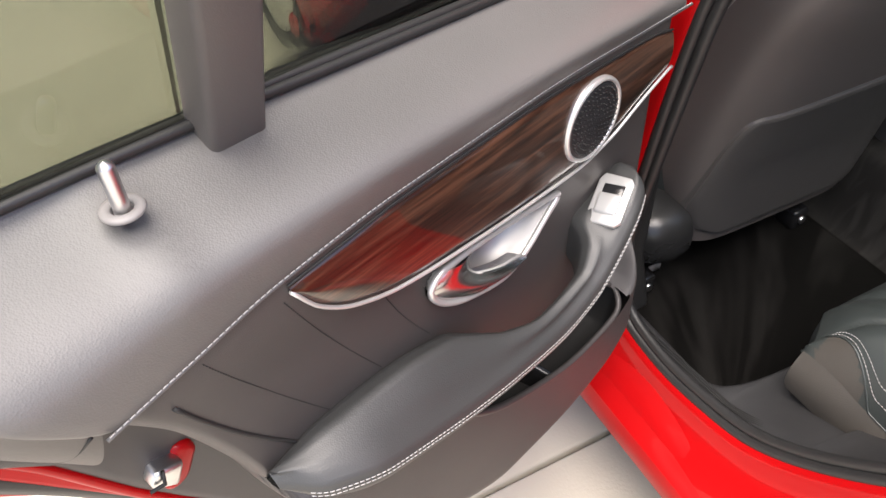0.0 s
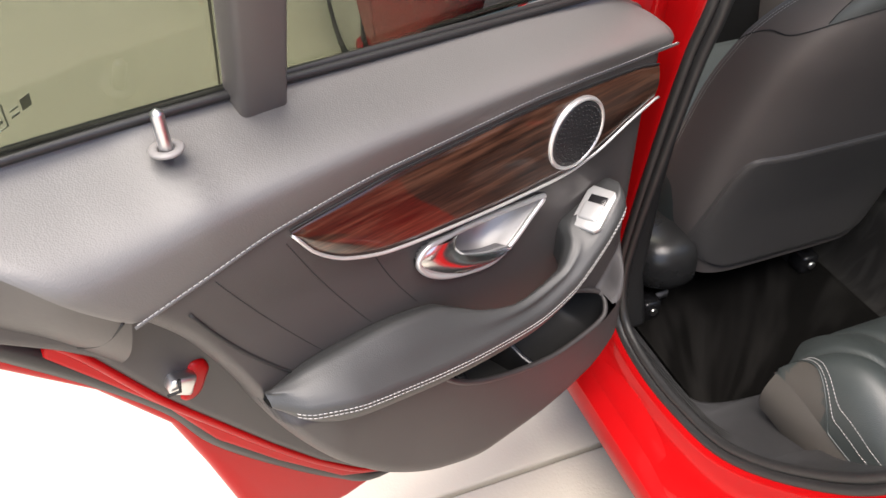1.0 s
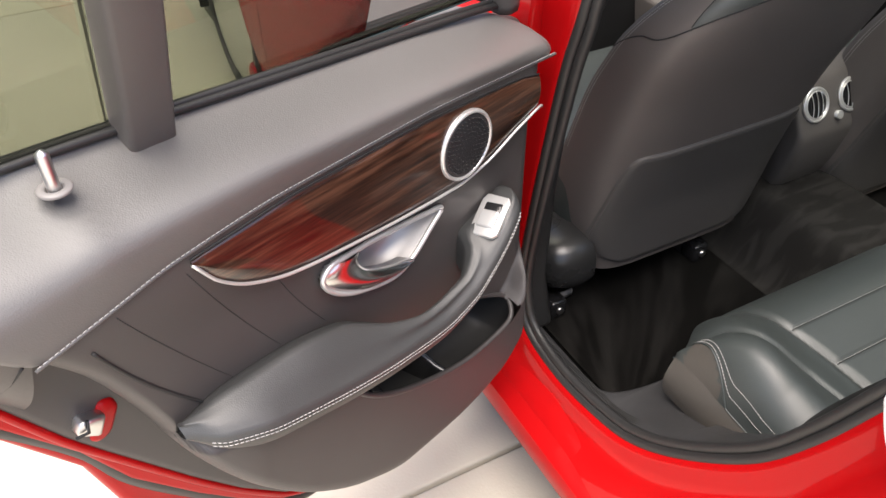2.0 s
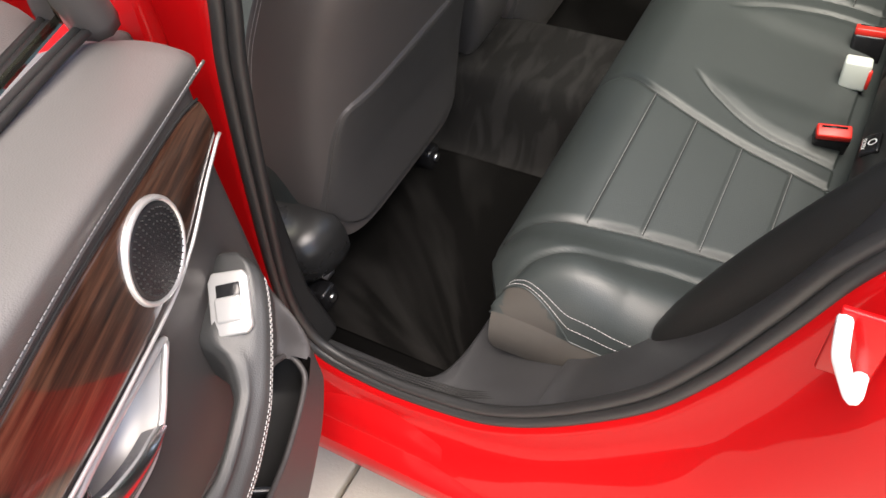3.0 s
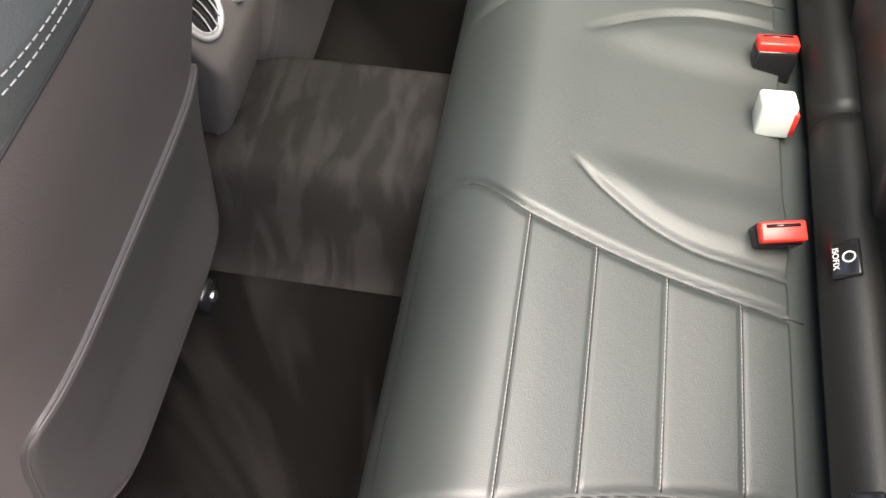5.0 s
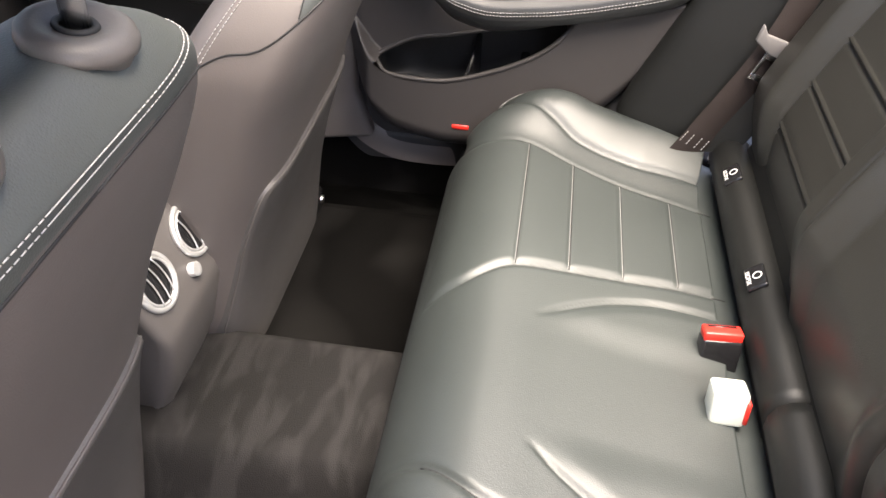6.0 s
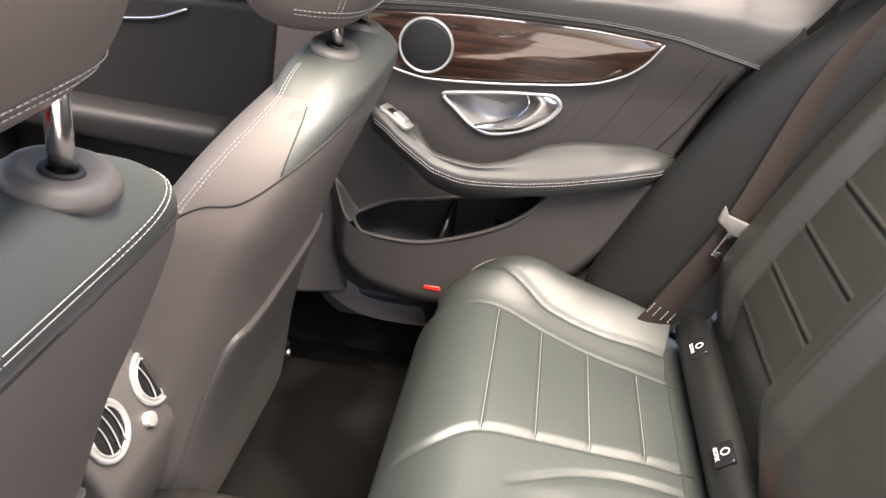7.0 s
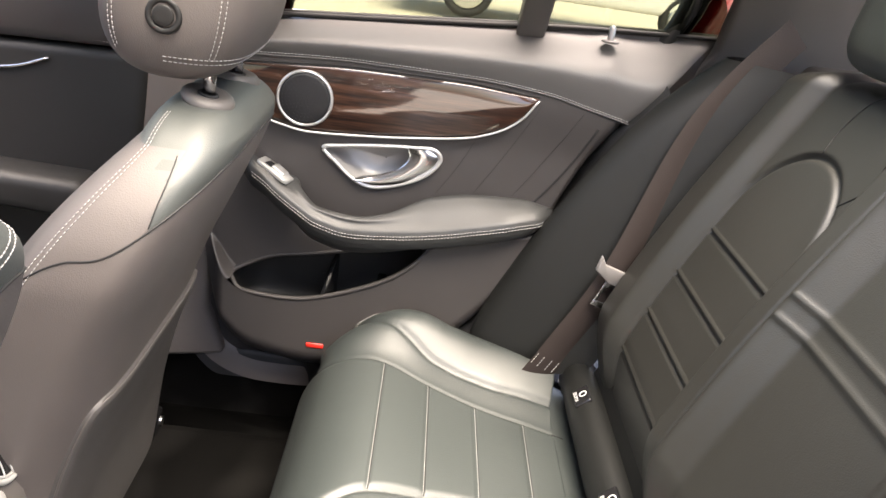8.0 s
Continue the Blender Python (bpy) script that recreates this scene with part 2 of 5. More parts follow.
def stitches(pts, r=0.0006, dash=0.0042, gap=0.0014, lift=(0, 0, 0)):
    """Short thread dashes along a line."""
    p = [Vector(q) + Vector(lift) for q in pts]
    d = [0.0]
    for a, b in zip(p, p[1:]):
        d.append(d[-1] + (b - a).length)

    def at(s):
        for i in range(len(d) - 1):
            if s <= d[i + 1]:
                return p[i].lerp(p[i + 1], (s - d[i]) / max(d[i + 1] - d[i], 1e-9))
        return p[-1]
    geo, s = [], 0.0
    while s + dash < d[-1]:
        geo.append(tube([at(s), at(s + dash)], r, 4))
        s += dash + gap
    return join(*geo)


def prism(outline, place, lo, hi):
    """A solid over an outline of (a, b); place(a, b, h) lays it into space; lo and hi are its two heights."""
    n = len(outline)
    v = [place(a, b, lo) for a, b in outline] + [place(a, b, hi) for a, b in outline]
    f = [tuple(range(n))[::-1], tuple(range(n, 2 * n))]
    f += [(i, (i + 1) % n, n + (i + 1) % n, n + i) for i in range(n)]
    return v, f


def bevelled(geo, width, seg=2, angle=35):
    bm = bmesh.new()
    vs = [bm.verts.new(p) for p in geo[0]]
    for q in geo[1]:
        bm.faces.new([vs[i] for i in q])
    bmesh.ops.recalc_face_normals(bm, faces=bm.faces)
    edges = [e for e in bm.edges if e.is_manifold and e.calc_face_angle(0) > radians(angle)]
    bmesh.ops.bevel(bm, geom=edges, offset=width, segments=seg, affect="EDGES", profile=0.5)
    return bm


def box(cx, cy, cz, sx, sy, sz):
    return prism([(cx - sx / 2, cy - sy / 2), (cx + sx / 2, cy - sy / 2), (cx + sx / 2, cy + sy / 2), (cx - sx / 2, cy + sy / 2)],
                 lambda a, b, h: (a, b, h), cz - sz / 2, cz + sz / 2)


def ring(place, r, tr, n=48, sides=10, squash=1.0):
    """A torus laid by place(a, b, h)."""
    def fn(i, j):
        q = r + tr * math.cos(j)
        return place(q * math.cos(i), q * math.sin(i), squash * tr * math.sin(j))
    return grid(fn, [2 * math.pi * k / n for k in range(n)], [2 * math.pi * k / sides for k in range(sides)], True, True)


def disc(place, r, h0, h1, n=40, dome=0.0):
    """A short round plug."""
    rows = [(0.0001, h1 + dome), (r * 0.5, h1 + dome * 0.75), (r * 0.9, h1 + dome * 0.15), (r, h1 - 0.0006), (r, h0)]
    return grid(lambda k, j: place(rows[int(j)][0] * math.cos(k), rows[int(j)][0] * math.sin(k), rows[int(j)][1]),
                [2 * math.pi * k / n for k in range(n)], range(len(rows)), True)


def steps(a, b, n):
    return [a + (b - a) * k / n for k in range(n + 1)]


def smooth(x):
    x = min(max(x, 0.0), 1.0)
    return x * x * (3 - 2 * x)


def curve_of(pts):
    """A smooth function y(x) through a few points with rising x."""
    xs, ys = [p[0] for p in pts], [p[1] for p in pts]
    n = len(xs)
    sl = [(ys[i + 1] - ys[i]) / (xs[i + 1] - xs[i]) for i in range(n - 1)]
    m = [sl[0]] + [(0.0 if sl[i - 1] * sl[i] <= 0 else 2 * sl[i - 1] * sl[i] / (sl[i - 1] + sl[i])) for i in range(1, n - 1)] + [sl[-1]]

    def fn(x):
        if x <= xs[0]:
            return ys[0]
        if x >= xs[-1]:
            return ys[-1]
        i = max(k for k in range(n - 1) if xs[k] <= x)
        h = xs[i + 1] - xs[i]
        t = (x - xs[i]) / h
        return ((1 + 2 * t) * (1 - t) ** 2 * ys[i] + t * (1 - t) ** 2 * h * m[i] + t * t * (3 - 2 * t) * ys[i + 1] + t * t * (t - 1) * h * m[i + 1])
    return fn


def inside(x, y, poly):
    hit = False
    for (x1, y1), (x2, y2) in zip(poly, poly[1:] + poly[:1]):
        if (y1 > y) != (y2 > y) and x < (x2 - x1) * (y - y1) / (y2 - y1) + x1:
            hit = not hit
    return hit


def holed(geo, test):
    """The sheet without the faces whose middle passes the test."""
    v, f = geo
    mid = lambda q: sum((Vector(v[i]) for i in q), Vector()) / len(q)
    return v, [q for q in f if not test(mid(q))]


# ---- ground ----
def build_ground():
    slab = lambda x0, x1, y0, y1: box((x0 + x1) / 2, (y0 + y1) / 2, -0.05, x1 - x0, y1 - y0, 0.10)
    ground = part("ground", box(0, 0, -0.13, 400, 400, 0.2), CONCRETE)
    tagged(ground, "pale sunlit concrete driveway reaching far round the car", "ground", kind="structure")
    for x0, x1 in ((-6.0, -3.0), (-2.992, 0.0), (0.008, 3.0), (3.008, 6.0)):
        for y0, y1 in ((-6.0, -2.52), (-2.51, 0.37), (0.38, 3.3), (3.31, 6.0)):
            part("concrete_slab", bevelled(slab(x0, x1, y0, y1), 0.006, 2), CONCRETE, ground)


build_ground()

# ---- rear doors ----
HX, HY, OPEN = 0.834, 0.506, 70.4          # hinge line and opening angle
BELT = curve_of([(0.02, 0.958), (0.12, 0.972), (0.3, 0.989), (0.5, 1.008), (0.7, 1.027), (0.96, 1.043)])
SEAM = curve_of([(0.03, 0.912), (0.14, 0.919), (0.34, 0.930), (0.51, 0.930), (0.64, 0.921), (0.72, 0.905), (0.80, 0.888)])
FOOT = curve_of([(0.055, 0.62), (0.085, 0.46), (0.12, 0.385), (0.17, 0.345), (0.28, 0.325), (0.38, 0.328), (0.47, 0.365), (0.55, 0.43),
                 (0.62, 0.52), (0.675, 0.62), (0.71, 0.72), (0.745, 0.80), (0.80, 0.885)])
# upper edge of the map pocket's outer wall, and the opening behind it (u, z, w)
RIM = curve_of([(0.06, 0.60), (0.10, 0.545), (0.122, 0.512), (0.155, 0.490), (0.23, 0.486), (0.29, 0.495), (0.372, 0.527), (0.43, 0.560), (0.468, 0.596), (0.49, 0.620), (0.56, 0.648), (0.66, 0.662)])
POCKET_LINE = [(0.130, 0.516, 0.150), (0.136, 0.503, 0.168), (0.158, 0.492, 0.177), (0.23, 0.488, 0.179), (0.29, 0.497, 0.179), (0.372, 0.529, 0.180), (0.43, 0.562, 0.180), (0.468, 0.598, 0.178), (0.482, 0.622, 0.160),
               (0.43, 0.618, 0.142), (0.357, 0.588, 0.139), (0.27, 0.566, 0.139), (0.207, 0.554, 0.139), (0.165, 0.536, 0.140)]
POCKET_LOOP = spline([(w, u, z) for u, z, w in POCKET_LINE], 84, True)
POCKET = [(q.y, q.z) for q in POCKET_LOOP]
# outline of the release handle's bezel (u, z)
BEZEL_LINE = [(0.276, 0.773), (0.303, 0.780), (0.375, 0.790), (0.435, 0.795), (0.468, 0.796), (0.482, 0.780), (0.468, 0.756), (0.440, 0.735), (0.400, 0.719), (0.362, 0.713), (0.330, 0.725), (0.300, 0.750)]
BEZEL = [(q.y, q.z) for q in spline([(0, a, b) for a, b in BEZEL_LINE], 84, True)]


def lower_w(u, z):
    """How far the lower trim stands in at a height."""
    zf = FOOT(u)
    base = 0.140 + 0.010 * smooth((z - 0.80) / 0.1)
    belly = 0.040 * smooth((RIM(u) + 0.022 - z) / 0.016) * smooth((0.76 - u) / 0.14) * smooth((u - 0.07) / 0.05)
    w = base + belly
    d = min(z - zf, (u - 0.05) * 1.2)
    w -= 0.085 * (1 - math.sqrt(max(0.0, 1 - (1 - min(max(d, 0.0) / 0.06, 1.0)) ** 2)))
    return w


def upper_w(v):
    """Profile of the upper trim from the stitched seam (0) to the belt (1)."""
    return 0.151 + 0.009 * math.sin(math.pi * min(v * 1.1, 1.0)) - 0.085 * smooth((v - 0.35) / 0.65) ** 1.4


def build_rear_door(sg, m, opened):
    P = lambda w, u, z: (sg * w, -u, z)
    pin_u = 0.709 if opened else 0.738
    flip = sg < 0
    door = thing("car_door", ("open rear door with charcoal trim and walnut inlay" if opened else
                              "closed rear door with charcoal trim, walnut inlay and window"), "car door", m, "rear doors")
    # red outer skin, with the cut-out over the wheel arch
    skin = [(0.0, 0.24), (0.30, 0.235), (0.56, 0.24), (0.66, 0.265), (0.705, 0.33), (0.722, 0.40), (0.742, 0.50), (0.768, 0.61), (0.828, 0.725), (0.912, 0.835), (0.955, 0.92), (0.955, 0.965),
            (0.5, 0.95), (0.0, 0.925)]
    part("outer_panel", bevelled(prism(skin, lambda a, b, h: P(h + 0.035 * smooth((b - 0.55) / 0.5) * 0.6, a, b), -0.06, 0.032), 0.012, 3), PAINT, door, "glossy red painted steel panel", sharp=40)
    inner = [(0.02, 0.30), (0.10, 0.275), (0.32, 0.27), (0.47, 0.29), (0.544, 0.345), (0.61, 0.43), (0.669, 0.522), (0.748, 0.656), (0.778, 0.71), (0.821, 0.80), (0.850, 0.832), (0.887, 0.866), (0.93, 0.918), (0.945, 0.98),
             (0.5, 0.965), (0.02, 0.93)]
    part("inner_frame", bevelled(prism(inner, lambda a, b, h: P(h, a, b), 0.02, 0.072), 0.012, 3), SOFTGREY, door, "charcoal plastic shut face", sharp=50)
    flange = [(0.50, 0.285), (0.575, 0.345), (0.664, 0.470), (0.732, 0.578), (0.77, 0.668), (0.83, 0.770), (0.86, 0.82), (0.845, 0.85), (0.82, 0.83), (0.80, 0.80), (0.75, 0.70), (0.66, 0.53), (0.55, 0.37)]
    part("shut_flange", bevelled(prism(flange, lambda a, b, h: P(h, a, b), 0.01, 0.058), 0.005, 2), PAINT, door, "glossy red shut flange", sharp=50)
    rim_line = spline([P(0.062, a, b) for a, b in ((0.50, 0.305), (0.546, 0.343), (0.612, 0.428), (0.672, 0.520), (0.751, 0.654), (0.781, 0.708), (0.824, 0.798), (0.846, 0.836))], 50)
    part("flange_bead", tube(rim_line, 0.0055, 8), PAINT, door, "rolled red edge")
    seal = spline([P(0.042, a, b) for a, b in ((0.015, 0.90), (0.01, 0.60), (0.03, 0.34), (0.12, 0.268), (0.35, 0.262), (0.50, 0.278), (0.572, 0.347), (0.656, 0.461), (0.726, 0.572),
                                              (0.762, 0.661), (0.824, 0.762), (0.900, 0.866), (0.940, 0.92), (0.955, 0.98))], 70)
    part("rubber_seal", tube(seal, 0.0145, 8), RUBBER, door, "black rubber weather strip")
    # upper trim
    us = [0.0, 0.01, 0.03] + steps(0.06, 0.94, 60) + [0.97, 0.99, 1.0]

    REAR = curve_of([(0, 0.79), (0.27, 0.821), (0.52, 0.850), (0.7, 0.882), (1.0, 0.945)])

    def upper(a, v):
        uf = 0.045 + 0.03 * v + 0.09 * max(v - 0.55, 0) ** 2 / 0.2
        ur = REAR(v)
        u = uf + (ur - uf) * a
        z = SEAM(u) + (BELT(u) - SEAM(u)) * v
        w = upper_w(v)
        w -= 0.025 * (1 - smooth(a * (ur - uf) / 0.012)) + 0.006 * (1 - smooth((1 - a) * (ur - uf) / 0.010)) + 0.03 * (1 - smooth(a * (ur - uf) / 0.14)) * smooth(v)
        if v > 0.2:
            q = math.hypot(u - pin_u, (z - 0.995) * 0.7) / 0.020
            w += 0.010 * math.exp(-q * q)
        return P(w, u, z)
    part("upper_trim", grid(upper, us, [0.0, 0.015, 0.05] + steps(0.1, 1.0, 22), flip=flip), VINYL, door, "soft charcoal vinyl upper panel")
    cap = curve_of([(0, 0.800), (0.27, 0.828), (0.52, 0.852), (0.7, 0.885), (1.0, 0.948)])
    capz = curve_of([(0, 0.775), (0.27, 0.818), (0.52, 0.850), (0.7, 0.884), (1.0, 0.955)])
    part("rear_cap", grid(lambda v, t: Vector(upper(1.0, v)).lerp(Vector(P(0.064, cap(v), capz(v))), t) + Vector((sg * 0.012 * math.sin(math.pi * t), 0, 0)), steps(0, 1, 24), steps(0, 1, 10), flip=not flip), SOFTGREY, door, "charcoal plastic rear end cap")
    gap = [Vector(upper(1.0, 0.06)).lerp(Vector(P(0.064, cap(0.30), capz(0.30))), t) + Vector((sg * (0.0005 + 0.012 * math.sin(math.pi * t)), 0, 0)) for t in steps(0, 1, 12)]
    part("cap_gap", tube(gap, 0.0016, 6), DARKLINE, door)
    # lower trim
    cols = steps(0.052, 0.10, 12)[:-1] + steps(0.10, 0.72, 180)[:-1] + steps(0.72, 0.797, 14)

    def lower(u, b):
        zf, zs = FOOT(u), SEAM(u) - 0.0015
        z = zf + (zs - zf) * b
        return P(lower_w(u, z), u, z)
    opening = lambda q: inside(-q.y, q.z, POCKET) or inside(-q.y, q.z, BEZEL)
    part("lower_trim", holed(grid(lower, cols, [0, 0.004, 0.01, 0.02, 0.035] + steps(0.05, 1.0, 170), flip=flip), opening), SOFTGREY, door, "charcoal moulded lower panel with a map pocket")
    # map pocket: a rounded rim round a deep bin
    part("pocket_rim", tube([P(q.x - 0.001, q.y, q.z) for q in POCKET_LOOP], 0.0042, 10, True), SOFTGREY, door, "rounded charcoal pocket rim")
    cen_u, cen_z = 0.29, 0.51

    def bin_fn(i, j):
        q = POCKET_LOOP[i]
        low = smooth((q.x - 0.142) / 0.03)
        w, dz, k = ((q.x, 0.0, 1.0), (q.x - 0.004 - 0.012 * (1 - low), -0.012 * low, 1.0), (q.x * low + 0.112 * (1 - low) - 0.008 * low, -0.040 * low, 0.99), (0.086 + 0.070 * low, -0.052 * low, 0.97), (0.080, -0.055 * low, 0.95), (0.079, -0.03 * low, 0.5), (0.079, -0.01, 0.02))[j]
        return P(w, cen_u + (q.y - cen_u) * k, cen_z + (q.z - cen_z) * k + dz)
    # black against the charcoal trim: the shade inside the bin is painted
    part("pocket_bin", grid(bin_fn, range(len(POCKET_LOOP)), range(7), True, flip=not flip), PLASTIC, door, "deep pocket bin, black to stand for its shade")
    wall = [(0.082, 0.445), (0.174, 0.445), (0.174, 0.485), (0.150, 0.492), (0.125, 0.508), (0.105, 0.535), (0.082, 0.548)]
    part("bottle_divider", bevelled(prism(wall, lambda a, b, h: P(a, h + 0.25 * (0.174 - a), b), 0.286, 0.296), 0.003, 2), GLOSS, door, "black divider of the bottle holder")
    ledge = [(0.084, 0.45), (0.172, 0.45), (0.172, 0.500), (0.130, 0.512), (0.084, 0.520)]
    part("pocket_step", bevelled(prism(ledge, lambda a, b, h: P(a, h, b), 0.395, 0.412), 0.004, 2), GLOSS, door)
    for zz in (0.003,):
        line = [P(upper_w(0.02) + 0.002, u, SEAM(u) + zz) for u in steps(0.06, 0.79, 120)]
        part("stitching", stitches(line), THREAD, door)
    part("piping", tube([P(0.151, u, SEAM(u) - 0.0012) for u in steps(0.052, 0.79, 80)], 0.0018, 6), VINYL, door)
    # walnut inlay with its chrome strip
    WLO = curve_of([(0.085, 0.846), (0.13, 0.832), (0.20, 0.808), (0.25, 0.801), (0.34, 0.806), (0.43, 0.815), (0.52, 0.828), (0.575, 0.848), (0.61, 0.875), (0.632, 0.909)])
    WUP = curve_of([(0.085, 0.893), (0.12, 0.902), (0.2, 0.910), (0.34, 0.919), (0.50, 0.920), (0.58, 0.915), (0.632, 0.911)])

    def inlay(u, b):
        lo, up = WLO(u), WUP(u)
        return P(0.1515 + 0.004 * math.sin(math.pi * b) - 0.006 * (1 - smooth(b / 0.04)) - 0.006 * (1 - smooth((1 - b) / 0.04)), u, lo + (up - lo) * b)
    part("wood_inlay", grid(inlay, steps(0.086, 0.632, 70), steps(0, 1, 26), flip=flip), WOOD, door, "lacquered dark walnut inlay")
    strip = [P(0.1535, u, WLO(u) - 0.001) for u in steps(0.078, 0.632, 90)]
    part("chrome_strip", tube(strip, 0.0020, 8, r2=0.0020), SKYLITSILVER, door, "thin polished chrome strip")
    part("inlay_gap", tube([P(0.1505, u, WUP(u) + 0.0012) for u in steps(0.086, 0.632, 60)], 0.0014, 6), DARKLINE, door)
    # speaker
    S = lambda a, b, h: P(0.154 + h, 0.240 + a, 0.857 + b)
    speaker = part("speaker", disc(S, 0.043, -0.012, 0.004, 48, 0.003), MESH, door, "round black speaker grille")
    holes = []
    for rr, n in ((0.008, 8), (0.014, 14), (0.020, 20), (0.026, 26), (0.032, 32), (0.038, 38)):
        for k in range(n):
            t = 2 * math.pi * (k + rr * 40) / n
            holes.append(disc(lambda a, b, h, t=t, rr=rr: S(rr * math.cos(t) + a, rr * math.sin(t) + b, h), 0.0008, 0.003, 0.0071 - 0.05 * rr * rr / 0.04 * 0.06, 5))
    part("grille_hole", join(*holes), DARKLINE, speaker)
    part("speaker_ring", ring(S, 0.0455, 0.0030, squash=1.8), SKYLITSILVER, speaker, "chrome speaker ring")
    part("inner_ring", ring(lambda a, b, h: S(a, b, h + 0.001), 0.0395, 0.0016, 48, 8), SATIN, speaker, "fine inner ring")
    # release handle
    rim = [P(0.1445 + 0.008 * smooth((a - 0.40) / 0.1) * 0.4, a, b) for a, b in BEZEL]
    handle = part("door_handle", tube(rim, 0.0036, 10, True), SKYLITSILVER, door, "satin chrome inside release handle")
    cup = []
    for sc, dep in ((1.0, 0.1445), (0.97, 0.139), (0.92, 0.128), (0.80, 0.113), (0.55, 0.104), (0.25, 0.101), (0.02, 0.100)):
        cup.append([P(dep, 0.385 + (a - 0.385) * sc, 0.757 + (b - 0.757) * sc) for a, b in BEZEL])
    part("cup", grid(lambda i, j: cup[j][i], range(len(BEZEL)), range(7), True, flip=not flip), SILVERPLATE, handle, "brushed silver handle recess")
    # the lever fills the rear of the bezel, with a hollow front edge that runs out along the bottom
    front = spline([(0, a, b) for a, b in ((0.420, 0.793), (0.424, 0.776), (0.408, 0.755), (0.370, 0.735), (0.336, 0.726))], 24)
    back = spline([(0, a, b) for a, b in ((0.462, 0.794), (0.480, 0.780), (0.466, 0.757), (0.425, 0.728), (0.395, 0.7185), (0.362, 0.715), (0.336, 0.723))], 24)

    def lever(i, j):
        q = front[i].lerp(back[i], min(max(j, 0.0), 1.0))
        dip = 0.0 if j > 0 else 0.016
        return P(0.1460 + 0.006 * math.sin(math.pi * min(max(j, 0.06), 1.0)) - dip, q.y + 0.6 * dip, q.z)
    part("lever", grid(lever, range(25), [-1.0, 0.0] + steps(0.04, 1, 10), flip=flip), CHROME, handle, "polished lever")
    # slanting quilted seams in the rear of the lower trim
    for (u0, z0), (u1, z1), r in (((0.742, 0.872), (0.652, 0.716), 0.002), ((0.712, 0.895), (0.613, 0.724), 0.0012), ((0.638, 0.899), (0.547, 0.724), 0.0012), ((0.538, 0.826), (0.481, 0.716), 0.0012)):
        pts = []
        for k in steps(0, 1, 20):
            u, z = u0 + (u1 - u0) * k + (0.008 if r > 0.0013 else 0.004) * math.sin(math.pi * k), z0 + (z1 - z0) * k
            pts.append(P(lower_w(u, z) + 0.0006, u, z))
        if r > 0.0013:
            part("trim_gap", tube(pts, r, 6), DARKLINE, door)
        else:
            part("perforated_seam", stitches(pts, 0.0006, 0.0016, 0.0022), DARKLINE, door)
    # armrest: a padded rail that narrows forward into the pull handle
    TOPI = curve_of([(0.15, 0.738), (0.20, 0.717), (0.235, 0.706), (0.254, 0.690), (0.28, 0.670), (0.35, 0.662), (0.40, 0.672), (0.44, 0.690), (0.47, 0.704), (0.55, 0.720), (0.63, 0.723), (0.69, 0.710)])
    OUTZ = curve_of([(0.15, 0.738), (0.185, 0.722), (0.215, 0.700), (0.25, 0.678), (0.28, 0.661), (0.34, 0.649), (0.42, 0.656), (0.50, 0.670), (0.566, 0.686), (0.64, 0.703), (0.692, 0.708)])
    INW = curve_of([(0.15, 0.132), (0.234, 0.134), (0.250, 0.164), (0.28, 0.178), (0.35, 0.182), (0.40, 0.172), (0.44, 0.154), (0.47, 0.142), (0.60, 0.138), (0.70, 0.140)])
    OUTW = curve_of([(0.15, 0.176), (0.165, 0.192), (0.20, 0.203), (0.28, 0.211), (0.45, 0.213), (0.60, 0.210), (0.66, 0.192), (0.692, 0.158)])

    def arm(u, j):
        zi, zo, wi, wo = TOPI(u), OUTZ(u), INW(u), OUTW(u)
        e = 0.15 + 0.85 * math.sqrt(smooth((0.694 - u) / 0.07))
        ring_pts = [(wi - 0.004, zi - 0.05 * e), (wi - 0.002, zi - 0.01), (wi + 0.002, zi + 0.002), (wi + 0.3 * (wo - wi), zi + 0.010), (wi + 0.6 * (wo - wi), 0.5 * (zi + zo) + 0.012),
                    (wo - 0.012, zo + 0.013), (wo - 0.002, zo + 0.004), (wo + 0.001, zo - 0.006 * e), (wo - 0.001, zo - 0.018 * e), (wo - 0.008, zo - 0.032 * e), (wi + 0.4 * (wo - wi), zo - 0.045 * e), (wi - 0.004, zi - 0.05 * e)]
        nose = min(max((u - 0.141) / 0.020, 0.0), 1.0)
        nose = math.sqrt(max(1 - (1 - nose) ** 2, 0.0))
        mw, mz = (wi + wo) / 2, (zi + zo) / 2 - 0.012
        ring_pts = [(mw + (a - mw) * (0.25 + 0.75 * nose), mz + (b - mz) * nose) for a, b in ring_pts]
        k = min(int(j), 10)
        t = j - k
        a, b = ring_pts[k], ring_pts[min(k + 1, 11)]
        return P(a[0] + (b[0] - a[0]) * t, u, a[1] + (b[1] - a[1]) * t)
    part("armrest", grid(arm, [0.141, 0.1415, 0.1425, 0.144, 0.146, 0.149, 0.153, 0.157] + steps(0.162, 0.68, 80) + [0.686, 0.69, 0.692], steps(0, 11, 33), flip=flip), ARMPAD, door, "padded leather armrest and pull handle")
    for dz in (0.0, -0.0055):
        part("stitching", stitches([P(OUTW(u) + 0.0012, u, OUTZ(u) - 0.004 + dz) for u in steps(0.165, 0.675, 110)]), THREAD, door)
